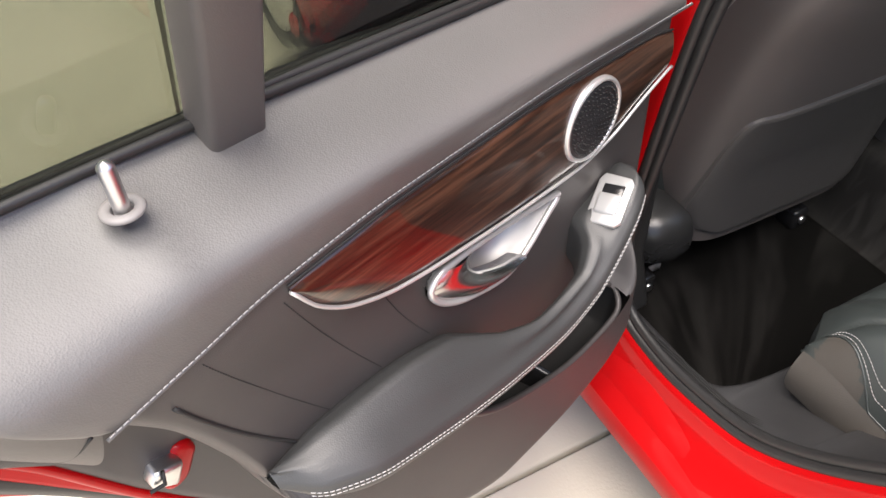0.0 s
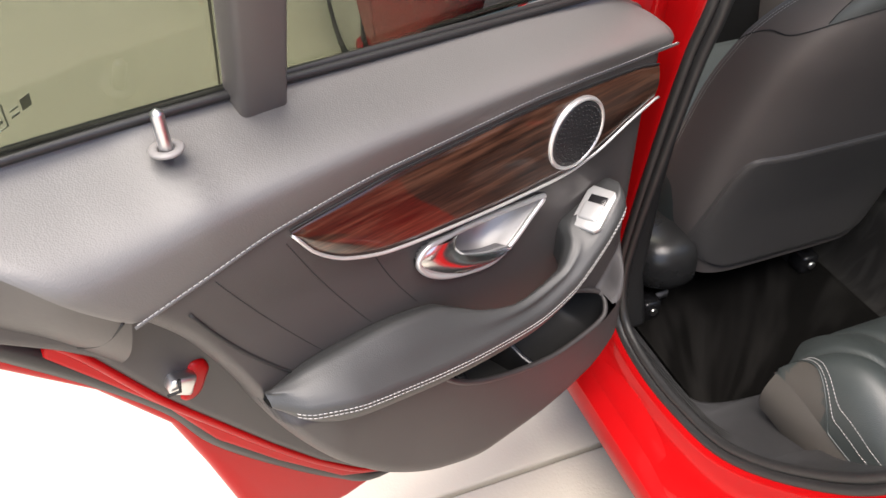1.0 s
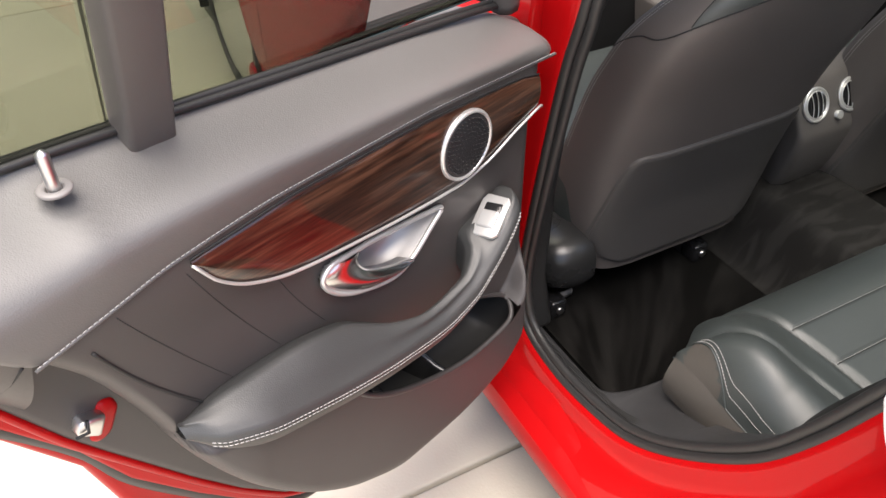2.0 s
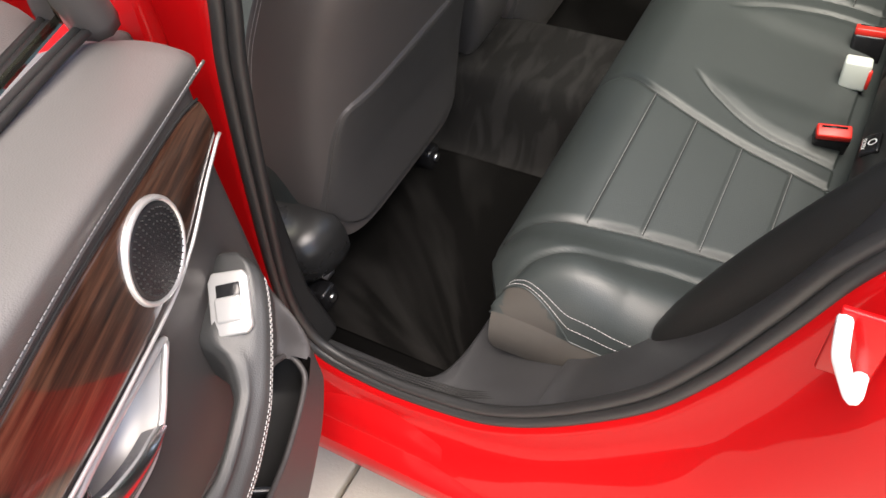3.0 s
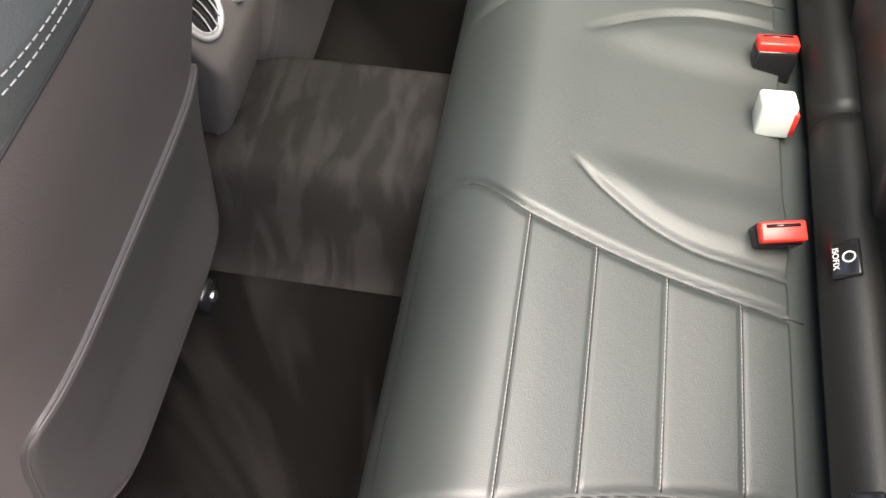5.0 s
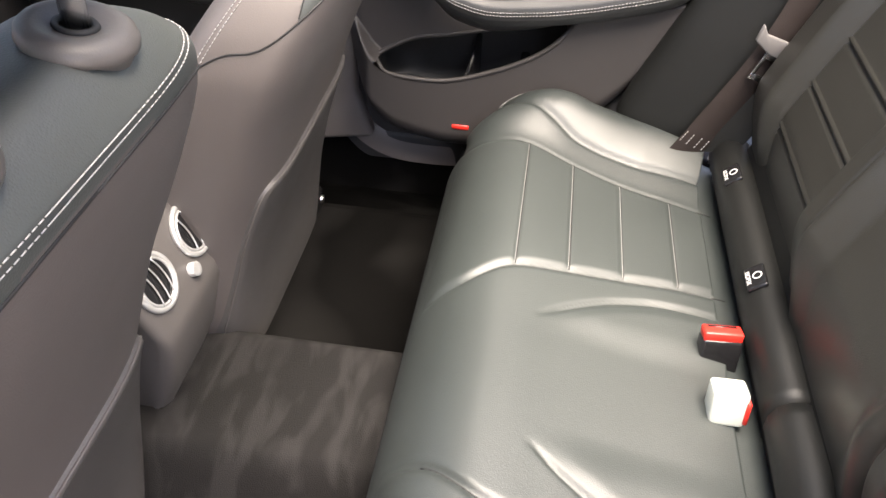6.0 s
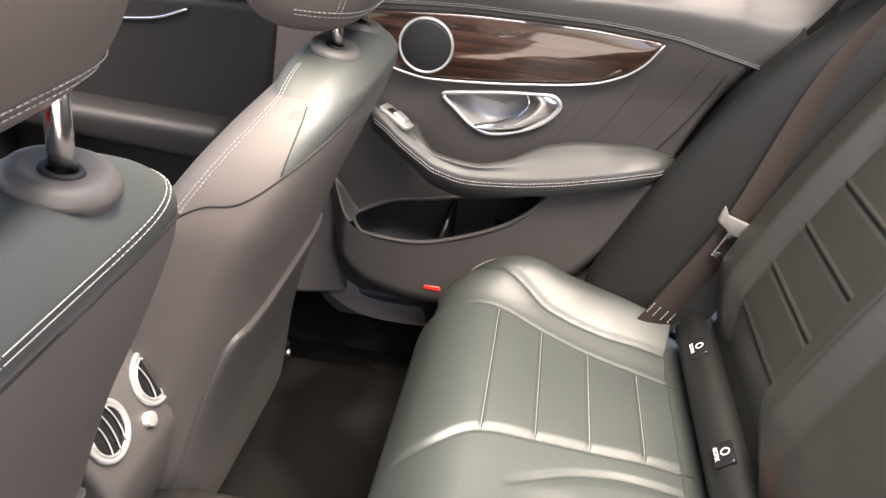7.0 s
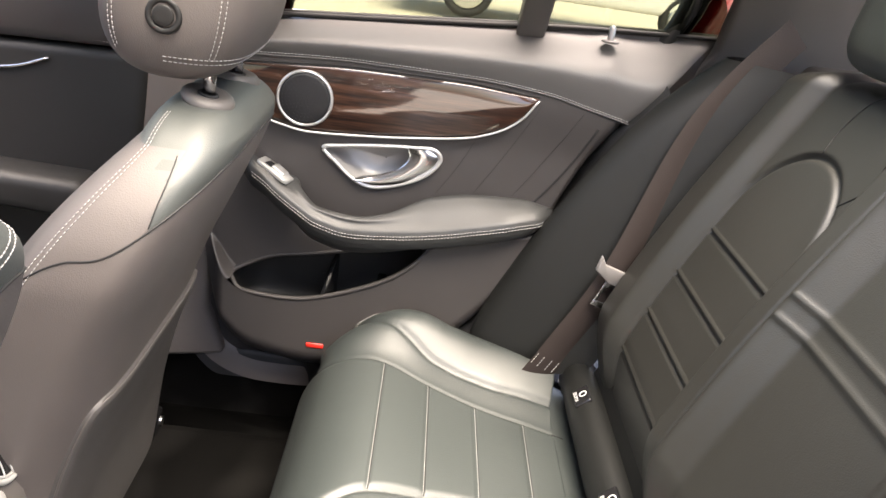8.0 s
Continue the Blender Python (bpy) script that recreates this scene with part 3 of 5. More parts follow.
    # window switch on the pull handle
    plate = [(-0.034, -0.017), (-0.024, -0.022), (0.026, -0.022), (0.033, -0.015), (0.033, 0.015), (0.026, 0.022), (-0.024, 0.022), (-0.032, 0.017)]

    def T(a, b, h):
        q = Vector((0.168, -0.200, 0.727)) + Vector((0.25, -0.86, -0.44)).normalized() * a + Vector((0.97, 0.2, 0.15)).normalized() * b + Vector((-0.04, -0.46, 0.89)).normalized() * h
        return (sg * q.x, q.y, q.z)
    switch = part("window_switch", bevelled(prism(plate, T, -0.004, 0.0045), 0.002, 2), SKYLITSILVER, door, "silver window switch")
    part("switch_well", bevelled(prism([(-0.020, -0.013), (-0.004, -0.013), (-0.004, 0.013), (-0.020, 0.013)], T, 0.0, 0.0055), 0.001, 1), GLOSS, switch, "dark finger well")
    part("switch_rocker", bevelled(prism([(-0.006, -0.014), (0.020, -0.014), (0.020, 0.014), (-0.006, 0.014)], lambda a, b, h: T(a, b, h - 0.2 * h * (a > 0)), 0.0, 0.0105), 0.003, 3), SKYLITSILVER, switch, "silver rocker")
    # lock pin
    pin = part("lock_pin", disc(lambda a, b, h: P(0.108 + a, pin_u + b, 1.012 + h), 0.0058, 0.0, 0.037 if opened else 0.026, 20, 0.004), SATIN, door, "lock pin")
    part("pin_collar", ring(lambda a, b, h: P(0.108 + a, pin_u + b, 1.015 + h), 0.0112, 0.0042, 28, 8, 0.6), GREYPLASTIC, pin, "grey collar")
    # weather strips, glass and window frame
    for w, dz, r in ((0.070, 0.003, 0.0045), (0.063, 0.006, 0.0045)):
        part("window_strip", tube([P(w, u, BELT(u) + dz - 0.004) for u in steps(0.06, 0.95, 40)], r, 8), RUBBER, door, "black rubber window strip")
    def lean_in(z):
        return 0.056 + 0.36 * max(z - 1.0, 0.0)
    main = [(0.09, 0.98), (0.585, 1.01), (0.60, 1.36), (0.40, 1.385), (0.24, 1.36), (0.09, 1.0)]
    quarter = [(0.632, 1.02), (0.95, 1.045), (0.83, 1.27), (0.655, 1.34)]
    for nm, poly in (("window_pane", main), ("quarter_pane", quarter)):
        pane = part(nm, prism(poly, lambda a, b, h: P(lean_in(b) + h, a, b), -0.002, 0.002), GLASS, door, "green tinted glass", smooth=False, weld=1e-6)
        pane.data.materials.append(GLASSFACE)
        pane.data.polygons[1].material_index = 1
        pane.visible_shadow = False
    if opened:
        Q = lambda a, b, h: P(lean_in(1.045 + b) + 0.003 + h, 0.822 - a, 1.058 + b + 0.36 * a)
        part("window_label", join(*[prism([(a0, b0), (a1, b0), (a1, b1), (a0, b1)], Q, 0, 0.0006) for a0, a1, b0, b1 in (
            (0.0, 0.013, 0.0, 0.0012), (0.0, 0.013, 0.021, 0.0222), (0.0, 0.0012, 0.0, 0.022), (0.012, 0.0132, 0.0, 0.022), (0.003, 0.010, 0.006, 0.009), (0.004, 0.006, 0.009, 0.016),
            (0.017, 0.024, 0.004, 0.006), (0.017, 0.024, 0.010, 0.012), (0.026, 0.034, 0.004, 0.0155))]), WHITE, door, "faint printed glass marking", smooth=False)
    part("window_divider", bevelled(prism([(0.580, 0.985), (0.628, 0.985), (0.655, 1.35), (0.60, 1.37)], lambda a, b, h: P(lean_in(b) + h, a, b), -0.02, 0.028), 0.006, 3), GREYTRIM, door, "taupe plastic window divider", sharp=50)
    bar = spline([P(lean_in(z) + 0.008, u, z) for u, z in ((0.06, 0.96), (0.10, 1.06), (0.17, 1.26), (0.24, 1.37), (0.40, 1.40), (0.60, 1.375), (0.78, 1.32), (0.90, 1.22), (0.965, 1.07), (0.975, 0.99))], 60)
    part("window_frame", tube(bar, 0.024, 10, r2=0.02), GREYTRIM, door, "taupe trimmed window frame")
    # latch in the shut face
    lat = lambda a, b, h: P(0.074 + h, 0.738 - 0.88 * a - 0.47 * b, 0.712 - 0.47 * a + 0.88 * b)
    latch = part("door_latch", bevelled(prism([(-0.034, -0.006), (-0.034, 0.012), (-0.006, 0.016), (-0.006, -0.012)], lat, -0.03, 0.014), 0.004, 2), SATIN, door, "bare metal latch", sharp=50)
    part("latch_surround", bevelled(prism([(-0.010, -0.028), (-0.012, 0.024), (0.004, 0.028), (0.015, 0.016), (0.014, -0.018), (0.004, -0.030)], lat, -0.05, 0.003), 0.006, 2), PAINT, latch, "red painted latch recess", sharp=50)
    part("latch_claw", tube([lat(-0.030, 0.016, 0.016), lat(-0.026, 0.002, 0.018), lat(-0.038, -0.004, 0.016)], 0.002, 6), DARKLINE, latch)
    if not opened:
        lamp = part("door_reflector", bevelled(box(0, 0, 0, 0.018, 0.05, 0.016), 0.003, 2), REDPLASTIC, door, "red reflector")
        lamp.location = (sg * 0.161, -0.293, 0.366)
    return door


build_rear_door(1, pose(-HX, HY, 0, 0, 0, -OPEN), True)
build_rear_door(-1, pose(HX, HY, 0), False)


# ---- car body ----
APERTURE = [(0.255, 1.30), (0.30, 1.18), (0.338, 0.98), (0.368, 0.87), (0.402, 0.68), (0.432, 0.47), (0.428, 0.37), (0.392, 0.312), (0.30, 0.292), (0.20, 0.302), (0.10, 0.333), (0.0, 0.41), (-0.107, 0.53), (-0.168, 0.64),
            (-0.215, 0.755), (-0.25, 0.85), (-0.30, 0.94), (-0.36, 1.03), (-0.38, 1.12), (-0.33, 1.22), (-0.22, 1.31), (-0.05, 1.355), (0.12, 1.36)]


def build_body():
    car = thing("saloon_car", "red painted saloon car body with black door seals and sills", "car")
    for sg in (-1, 1):
        X = lambda x: sg * x
        flip = sg > 0
        loop = spline([(0, a, b) for a, b in APERTURE], 150, True)
        cen = Vector((0, 0.08, 0.82))
        tilt = lambda z: 0.80 - 0.42 * max(z - 1.0, 0.0)
        rows = ((0.018, -0.05), (0.004, -0.035), (0.0, -0.02), (0.002, 0.002), (0.008, 0.006), (0.012, 0.012), (0.012, 0.03), (0.03, 0.05), (0.055, 0.065), (0.075, 0.11), (0.08, 0.16))

        def flange(i, j):
            p = Vector(loop[i])
            d = Vector((0, (loop[(i + 1) % 150] - loop[i - 1]).z, -(loop[(i + 1) % 150] - loop[i - 1]).y)).normalized()
            if d.dot(p - cen) < 0:
                d = -d
            ox, off = rows[j]
            q = p + d * off
            front = smooth((q.y - 0.30) / 0.12) * smooth((q.z - 0.40) / 0.1)
            return (X(tilt(q.z) + ox * (1 - 0.55 * front)), q.y, max(q.z, 0.20))
        part("door_frame", grid(flange, range(150), range(3, len(rows)), True, flip=flip), PAINT, car, "glossy red painted door frame")
        part("door_seal", tube([(X(tilt(p.z) - 0.006), p.y, p.z) for p in loop], 0.0095, 10, True, r2=0.009), RUBBER, car, "black rubber door seal")
        if sg > 0:
            hind = spline([(X(0.772), y, z) for y, z in ((-0.02, 0.47), (-0.09, 0.56), (-0.15, 0.67), (-0.195, 0.775), (-0.235, 0.87), (-0.288, 0.955), (-0.345, 1.04), (-0.362, 1.12), (-0.315, 1.215))], 60)
            part("pillar_seal", tube(hind, 0.013, 10, r2=0.016), RUBBER, car, "thick black rubber pillar seal")
        lip = []
        for i in range(150):
            p = Vector(loop[i])
            d = (cen - p).normalized()
            lip.append(p + d * 0.015)
        part("seal_lip", tube([(X(tilt(p.z) - 0.012), p.y, p.z) for p in lip], 0.0085, 8, True), RUBBER, car, "black rubber inner lip")
        # rocker with its pressed lines
        prof = [(0.80, 0.262), (0.835, 0.255), (0.850, 0.247), (0.856, 0.238), (0.876, 0.232), (0.884, 0.225), (0.888, 0.21), (0.884, 0.17), (0.865, 0.14), (0.80, 0.13)]
        part("rocker_panel", grid(lambda y, j: (X(prof[j][0]), y, prof[j][1]), steps(-0.25, 1.9, 30), range(len(prof)), flip=not flip), PAINT, car, "glossy red sill panel", sharp=30)
        # rear quarter panel and front door skin
        quarter = curve_of([(0.15, 0.86), (0.45, 0.905), (0.7, 0.905), (0.95, 0.88), (1.0, 0.84)])
        arch = lambda y: 0.0 if abs(y + 0.72) > 0.36 else math.sqrt(0.36 ** 2 - (y + 0.72) ** 2) + 0.30
        part("quarter_panel", grid(lambda y, t: (X(quarter(z) if (z := max(arch(y), 0.2) + (1.0 - max(arch(y), 0.2)) * t) else 0), y, z), steps(-1.75, -0.42, 60), steps(0, 1, 20), flip=flip), PAINT, car, "glossy red rear wing", sharp=40)
        part("front_door_skin", grid(lambda y, t: (X(quarter(0.25 + 0.72 * t)), y, 0.25 + 0.72 * t), steps(0.53, 1.60, 24), steps(0, 1, 20), flip=flip), PAINT, car, "glossy red front door")
        part("front_wing", grid(lambda y, t: (X(quarter(z) - 0.10 * smooth((y - 2.2) / 0.9)) if (z := max(arch(y - 2.84), 0.22) + (0.93 - max(arch(y - 2.84), 0.22)) * t) else 0, y, z), steps(1.605, 2.85, 60), steps(0, 1, 14), flip=flip), PAINT, car, "glossy red front wing")
        pane = part("front_window", grid(lambda y, t: (X(0.80 - 0.15 * t), y - 0.30 * t * smooth((y - 0.6) / 0.9), 0.97 + 0.38 * t), steps(0.50, 1.50, 10), steps(0, 1, 6)), GLASS, car, "tinted side window")
        pane.visible_shadow = False
        # pillars inside
        part("centre_pillar_trim", bevelled(prism([(0.40, 0.30), (0.62, 0.26), (0.66, 0.60), (0.56, 0.98), (0.44, 1.33), (0.30, 1.35), (0.345, 1.10), (0.405, 0.86), (0.432, 0.60), (0.435, 0.40)], lambda a, b, h: (X(tilt(b) - 0.02 + h), a, b), -0.045, 0.012), 0.012, 3), FOOTTRIM if sg > 0 else PLASTIC, car, "taupe centre pillar trim" if sg > 0 else "black centre pillar trim", sharp=50)
        part("centre_pillar", bevelled(prism([(0.44, 0.25), (0.56, 0.25), (0.54, 0.62), (0.47, 0.97), (0.35, 1.35), (0.285, 1.35), (0.40, 0.97), (0.45, 0.62)], lambda a, b, h: (X(tilt(b) + 0.012 + h), a, b), 0.0, 0.022), 0.006, 2), PAINT, car, "glossy red centre pillar", sharp=50)
        part("rear_pillar_trim", bevelled(prism([(-0.24, 0.60), (-0.30, 0.88), (-0.42, 1.02), (-0.42, 1.16), (-0.34, 1.26), (-0.60, 1.34), (-0.95, 1.02), (-0.9, 0.5)], lambda a, b, h: (X(tilt(b) - 0.028 + h), a, b), -0.03, 0.015), 0.012, 3), GREYTRIM, car, "taupe rear pillar trim", sharp=50)
        rail = spline([(X(0.655), y, z) for y, z in ((1.35, 1.02), (0.9, 1.30), (0.4, 1.40), (-0.1, 1.395), (-0.6, 1.31), (-1.1, 1.05))], 40)
        part("roof_rail", tube(rail, 0.05, 10, r2=0.045), PAINT, car, "red roof rail")
        # sill trim: ribbed scuff plate
        sill_prof = [(0.797, 0.296), (0.785, 0.304), (0.765, 0.306), (0.725, 0.304), (0.70, 0.303), (0.680, 0.302), (0.668, 0.292), (0.665, 0.238)]

        def sill_edge(y):
            q = min(max((0.262 - y) / 0.072, 0.0), 1.0)
            return 0.757 - 0.16 * (1 - math.sqrt(1 - q ** 4))

        def sill(y, j):
            x, z = sill_prof[j]
            rise = (0.088 - 0.022 * (j > 2)) * smooth((0.19 - y) / 0.2) + 0.10 * smooth((y - 0.41) / 0.12)
            inner = sill_edge(y)
            return (X(0.795 - (0.795 - inner) * (0.795 - x) / 0.13), y, z + rise)
        part("sill_carpet", grid(lambda y, t: (X(sill_edge(y) + 0.001), y, 0.14 + 0.11 * t + t * 0.085 * smooth((0.19 - y) / 0.2) + t * 0.10 * smooth((y - 0.41) / 0.12)), steps(-0.05, 0.18, 10)[:-1] + steps(0.18, 0.27, 40)[:-1] + steps(0.27, 0.75, 20), (0, 0.5, 1)), CARPET, car)
        part("sill_trim", grid(sill, steps(-0.06, 0.18, 24)[:-1] + steps(0.18, 0.27, 40)[:-1] + steps(0.27, 0.55, 30), range(len(sill_prof)), flip=flip), SILL, car, "scuffed black sill trim")
        for k in range(4):
            part("sill_rib", tube([(X(0.776 + 0.004 * k - (0.0235 + 0.0005 * k) * t), 0.384 - 0.004 * k - 0.275 * t, 0.3066 + 0.088 * smooth((0.19 - (0.384 - 0.004 * k - 0.275 * t)) / 0.2) * (1 - 0.10 * t)) for t in steps(0, 1, 20)], 0.0013, 5), DARKLINE, car)
        part("sill_joint", tube([(X(0.795 - (0.795 - 0.597) * (0.795 - x) / 0.13), 0.0, z + 0.089 - 0.022 * (i > 2)) for i, (x, z) in enumerate(sill_prof[:4])], 0.0014, 5), SOFTGREY, car)
        if sg > 0:
            cover = spline([(0, a, b) for a, b in ((0.10, 0.312), (0.20, 0.298), (0.29, 0.293), (0.36, 0.300), (0.410, 0.334), (0.435, 0.40), (0.446, 0.47), (0.440, 0.60), (0.425, 0.72))], 50)

            def pillar_cover(i, j):
                d = (cover[min(i + 1, 50)] - cover[max(i - 1, 0)]).normalized()
                out = Vector((0, d.z, -d.y))
                x, off = ((0.800, 0.004), (0.780, -0.004), (0.764, 0.002), (0.757, 0.014), (0.754, 0.035), (0.752, 0.056))[j]
                return (X(x), cover[i].y + out.y * off, max(cover[i].z + out.z * off, 0.16))
            part("pillar_foot", grid(pillar_cover, range(51), range(6), flip=not flip), FOOTTRIM, car, "taupe pillar foot trim")
            part("door_reflector", bevelled(box(X(0.660), 0.211, 0.396, 0.016, 0.034, 0.011), 0.003, 2), REDPLASTIC, car, "small red door reflector")
            part("foot_joint", tube([Vector(pillar_cover(27, j)) + Vector((-0.001, 0, 0.001)) for j in range(1, 6)], 0.0012, 5), DARKLINE, car)
        part("wheel_house", bevelled(box(X(0.70), -0.36, 0.29, 0.15, 0.56, 0.20), 0.02, 2), PLASTIC, car)
        # trim over the wheel arch behind the sill
        arc = spline([(0, a, b) for a, b in ((0.05, 0.385), (0.0, 0.42), (-0.107, 0.545), (-0.168, 0.655), (-0.215, 0.77), (-0.25, 0.87), (-0.31, 0.97))], 40)
        part("arch_trim", grid(lambda i, t: (X(0.788 - 0.13 * t), arc[i].y - 0.012 - 0.012 * t, arc[i].z + 0.012 * math.sin(math.pi * t) - 0.015 * t), range(41), steps(0, 1, 8), flip=flip), SILL, car, "black wheel arch trim")
        striker = part("door_striker", tube(spline([(X(0.846), -0.270, 0.792), (X(0.868), -0.269, 0.794), (X(0.876), -0.264, 0.806), (X(0.878), -0.252, 0.835), (X(0.874), -0.246, 0.848), (X(0.846), -0.243, 0.852)], 24), 0.0060, 8), WHITE, car, "pale bare metal door striker")
        part("striker_plate", bevelled(box(X(0.845), -0.258, 0.822, 0.006, 0.040, 0.080), 0.002, 2), PAINT, striker)
        for yc in (-0.72, 2.12):
            part("arch_liner", grid(lambda a, t, yc=yc: (X(0.895 - 0.38 * t), yc + 0.352 * math.cos(a), 0.30 + 0.352 * math.sin(a)), steps(-0.25, math.pi + 0.25, 24), steps(0, 1, 4)), PLASTIC, car, "black wheel arch liner")
        grip = part("outer_handle", tube(spline([(X(0.915), 0.590, 0.872), (X(0.934), 0.605, 0.874), (X(0.938), 0.66, 0.878), (X(0.938), 0.76, 0.880), (X(0.934), 0.80, 0.880), (X(0.915), 0.815, 0.880)], 30), 0.009, 10, r2=0.013), PAINT, car, "red outer door handle")
        part("handle_strip", tube(spline([(X(0.946), 0.61, 0.880), (X(0.949), 0.66, 0.884), (X(0.949), 0.76, 0.886), (X(0.946), 0.795, 0.886)], 20), 0.004, 8), CHROME, grip, "chrome strip")
        # parts of the wheels
        for yc in (-0.72, 2.12):
            W = lambda a, b, h, yc=yc: (X(0.70 + h), yc + a, 0.32 + b)
            wheel = part("wheel", disc(W, 0.23, 0.02, 0.17, 40, 0.0), SATIN, car, "silver alloy wheel")
            part("tyre", ring(lambda a, b, h, W=W: W(a, b, 0.09 + h), 0.268, 0.052, 48, 10, 1.7), TYRE, wheel, "black tyre")
    # roof, headliner, bonnet, boot, ends
    roofz = lambda x, y: 1.442 - 0.09 * (x / 0.65) ** 2 - 0.06 * ((y + 0.05) / 0.8) ** 2
    # unseen roof openings, added and sized to light the cabin from above
    light_opening = lambda q: abs(q.x) < 0.46 and (-0.72 < q.y < 0.02 or 0.12 < q.y < 0.45)
    part("roof", holed(grid(lambda x, y: (x, y, roofz(x, y)), steps(-0.66, 0.66, 48), steps(-0.75, 0.75, 48)), light_opening), PAINT, car, "glossy red roof")
    part("added_roof_glass", grid(lambda x, y: (x, y, roofz(x, y) - 0.01), steps(-0.49, 0.49, 12), steps(-0.74, 0.48, 18)), CLEAR, car, "unseen tinted roof pane, added to let light in")
    part("headliner", holed(grid(lambda x, y: (x, y, roofz(x, y) - 0.045), steps(-0.66, 0.66, 48), steps(-0.75, 0.75, 48), flip=True), light_opening), HEADLINER, car, "dark grey headliner")
    part("bonnet", grid(lambda x, y: (x, y, 0.97 - 0.06 * (x / 0.8) ** 2 - 0.24 * smooth((y - 1.55) / 1.5) ** 1.5), steps(-0.84, 0.84, 20), steps(1.42, 2.95, 24)), PAINT, car, "glossy red bonnet")
    part("boot_lid", grid(lambda x, y: (x, y, 1.04 - 0.04 * (x / 0.8) ** 2 - 0.03 * smooth((-1.2 - y) / 0.5)), steps(-0.82, 0.82, 16), steps(-1.75, -1.15, 10)), PAINT, car, "glossy red boot lid")
    for y, s, h in ((2.95, 1, 0.73), (-1.75, -1, 1.01)):
        part("bumper", grid(lambda x, t, y=y, s=s, h=h: (x, y + s * (0.10 * math.sin(math.pi * min(t * 1.2, 1)) - 0.22 * (x / 0.85) ** 4 * 0.6), 0.22 + (h - 0.22) * t), steps(-0.86, 0.86, 24), steps(0, 1, 12)), PAINT, car, "glossy red bumper")
    for nm, a, b in (("windscreen", (0.74, 1.385), (1.48, 0.98)), ("rear_screen", (-0.74, 1.375), (-1.25, 1.04))):
        pane = part(nm, grid(lambda x, t, a=a, b=b: (x * (0.62 + 0.1 * t), a[0] + (b[0] - a[0]) * t, a[1] + (b[1] - a[1]) * t - 0.05 * x * x), steps(-1, 1, 12), steps(0, 1, 8)), CLEAR, car, "curved glass screen")
        pane.visible_shadow = False
    part("dashboard", bevelled(prism([(1.05, 0.35), (1.50, 0.35), (1.50, 0.96), (1.22, 0.98), (1.10, 0.90)], lambda a, b, h: (h, a, b), -0.72, 0.72), 0.03, 3), PLASTIC, car, "black dashboard")
    part("parcel_shelf", bevelled(prism([(-0.52, 0.985), (-0.55, 1.03), (-1.24, 1.045), (-1.24, 1.0)], lambda a, b, h: (h, a, b), -0.68, 0.68), 0.01, 2), SOFTGREY, car, "grey parcel shelf")
    part("floor_pan", bevelled(box(0, 0.6, 0.085, 1.64, 4.4, 0.05), 0.01, 1), PLASTIC, car, "black underbody")
    part("firewall", box(0, 1.53, 0.53, 1.62, 0.02, 0.86), PLASTIC, car)
    part("bulkhead", box(0, -0.62, 0.6, 1.4, 0.02, 0.78), PLASTIC, car)
    part("seat_support", box(0, -0.34, 0.27, 1.53, 0.50, 0.20), PLASTIC, car)
    return car


build_body()


# ---- floor ----
def build_floor():
    floor = part("floor", box(0, 0.5, 0.125, 1.52, 2.2, 0.05), CARPET)
    tagged(floor, "black velour carpet footwell floor with brush marks", "floor", kind="structure")

    def hump(x, y):
        k = smooth((0.20 - abs(x - 0.035)) / 0.105)
        return (x, y, 0.16 + 0.15 * k)
    tunnel = part("tunnel_carpet", grid(hump, steps(-0.17, 0.24, 60), steps(0.0, 1.1, 20)), TUNNEL)
    tagged(tunnel, "grey velour carpet over the raised centre tunnel", "carpet", kind="structure")

    def mat_fn(x, y):
        return (x, y, 0.158 + 0.006 * smooth(min(x + 0.66, -0.17 - x, y - 0.20, 0.745 - y) / 0.012))
    for cx in (0.0, 0.84):
        fm = part("floor_mat", grid(lambda x, y, cx=cx: (x + cx, *mat_fn(x, y)[1:]), steps(-0.665, -0.165, 60), steps(0.195, 0.75, 50)), MATPILE)
        tagged(fm, "black velour floor mat lying in the footwell", "floor mat", group="floor mats")
    part("heel_board", grid(lambda x, t: (x, 0.19 - 0.02 * t, 0.15 + 0.12 * t), steps(-0.68, 0.68, 10), steps(0, 1, 4)), CARPET, floor)


build_floor()

# ---- rear bench ----
SEAT = spline([(0, y, z) for y, z in ((-0.27, 0.385), (-0.22, 0.400), (-0.166, 0.413), (-0.083, 0.428), (0.0, 0.448), (0.066, 0.465), (0.108, 0.466), (0.150, 0.449), (0.187, 0.413), (0.212, 0.365), (0.218, 0.31), (0.200, 0.22))], 110)
XIN = curve_of([(-0.27, 0.250), (-0.166, 0.240), (-0.083, 0.227), (0.0, 0.210), (0.075, 0.190), (0.15, 0.150), (0.25, 0.13)])
XOUT = curve_of([(-0.27, 0.455), (-0.166, 0.459), (-0.083, 0.470), (0.0, 0.489), (0.075, 0.513), (0.17, 0.53), (0.215, 0.56)])
WELT = curve_of([(-0.25, 0.20), (-0.13, 0.190), (-0.07, 0.172), (-0.014, 0.140), (0.033, 0.105)])
PLEATS = (0.075, -0.002, -0.083, -0.166)


CRESCENT = [(0.529, -0.30), (0.527, -0.19), (0.526, -0.12), (0.536, -0.05), (0.552, 0.0), (0.581, 0.052), (0.616, 0.098), (0.66, 0.122), (0.80, 0.13)]


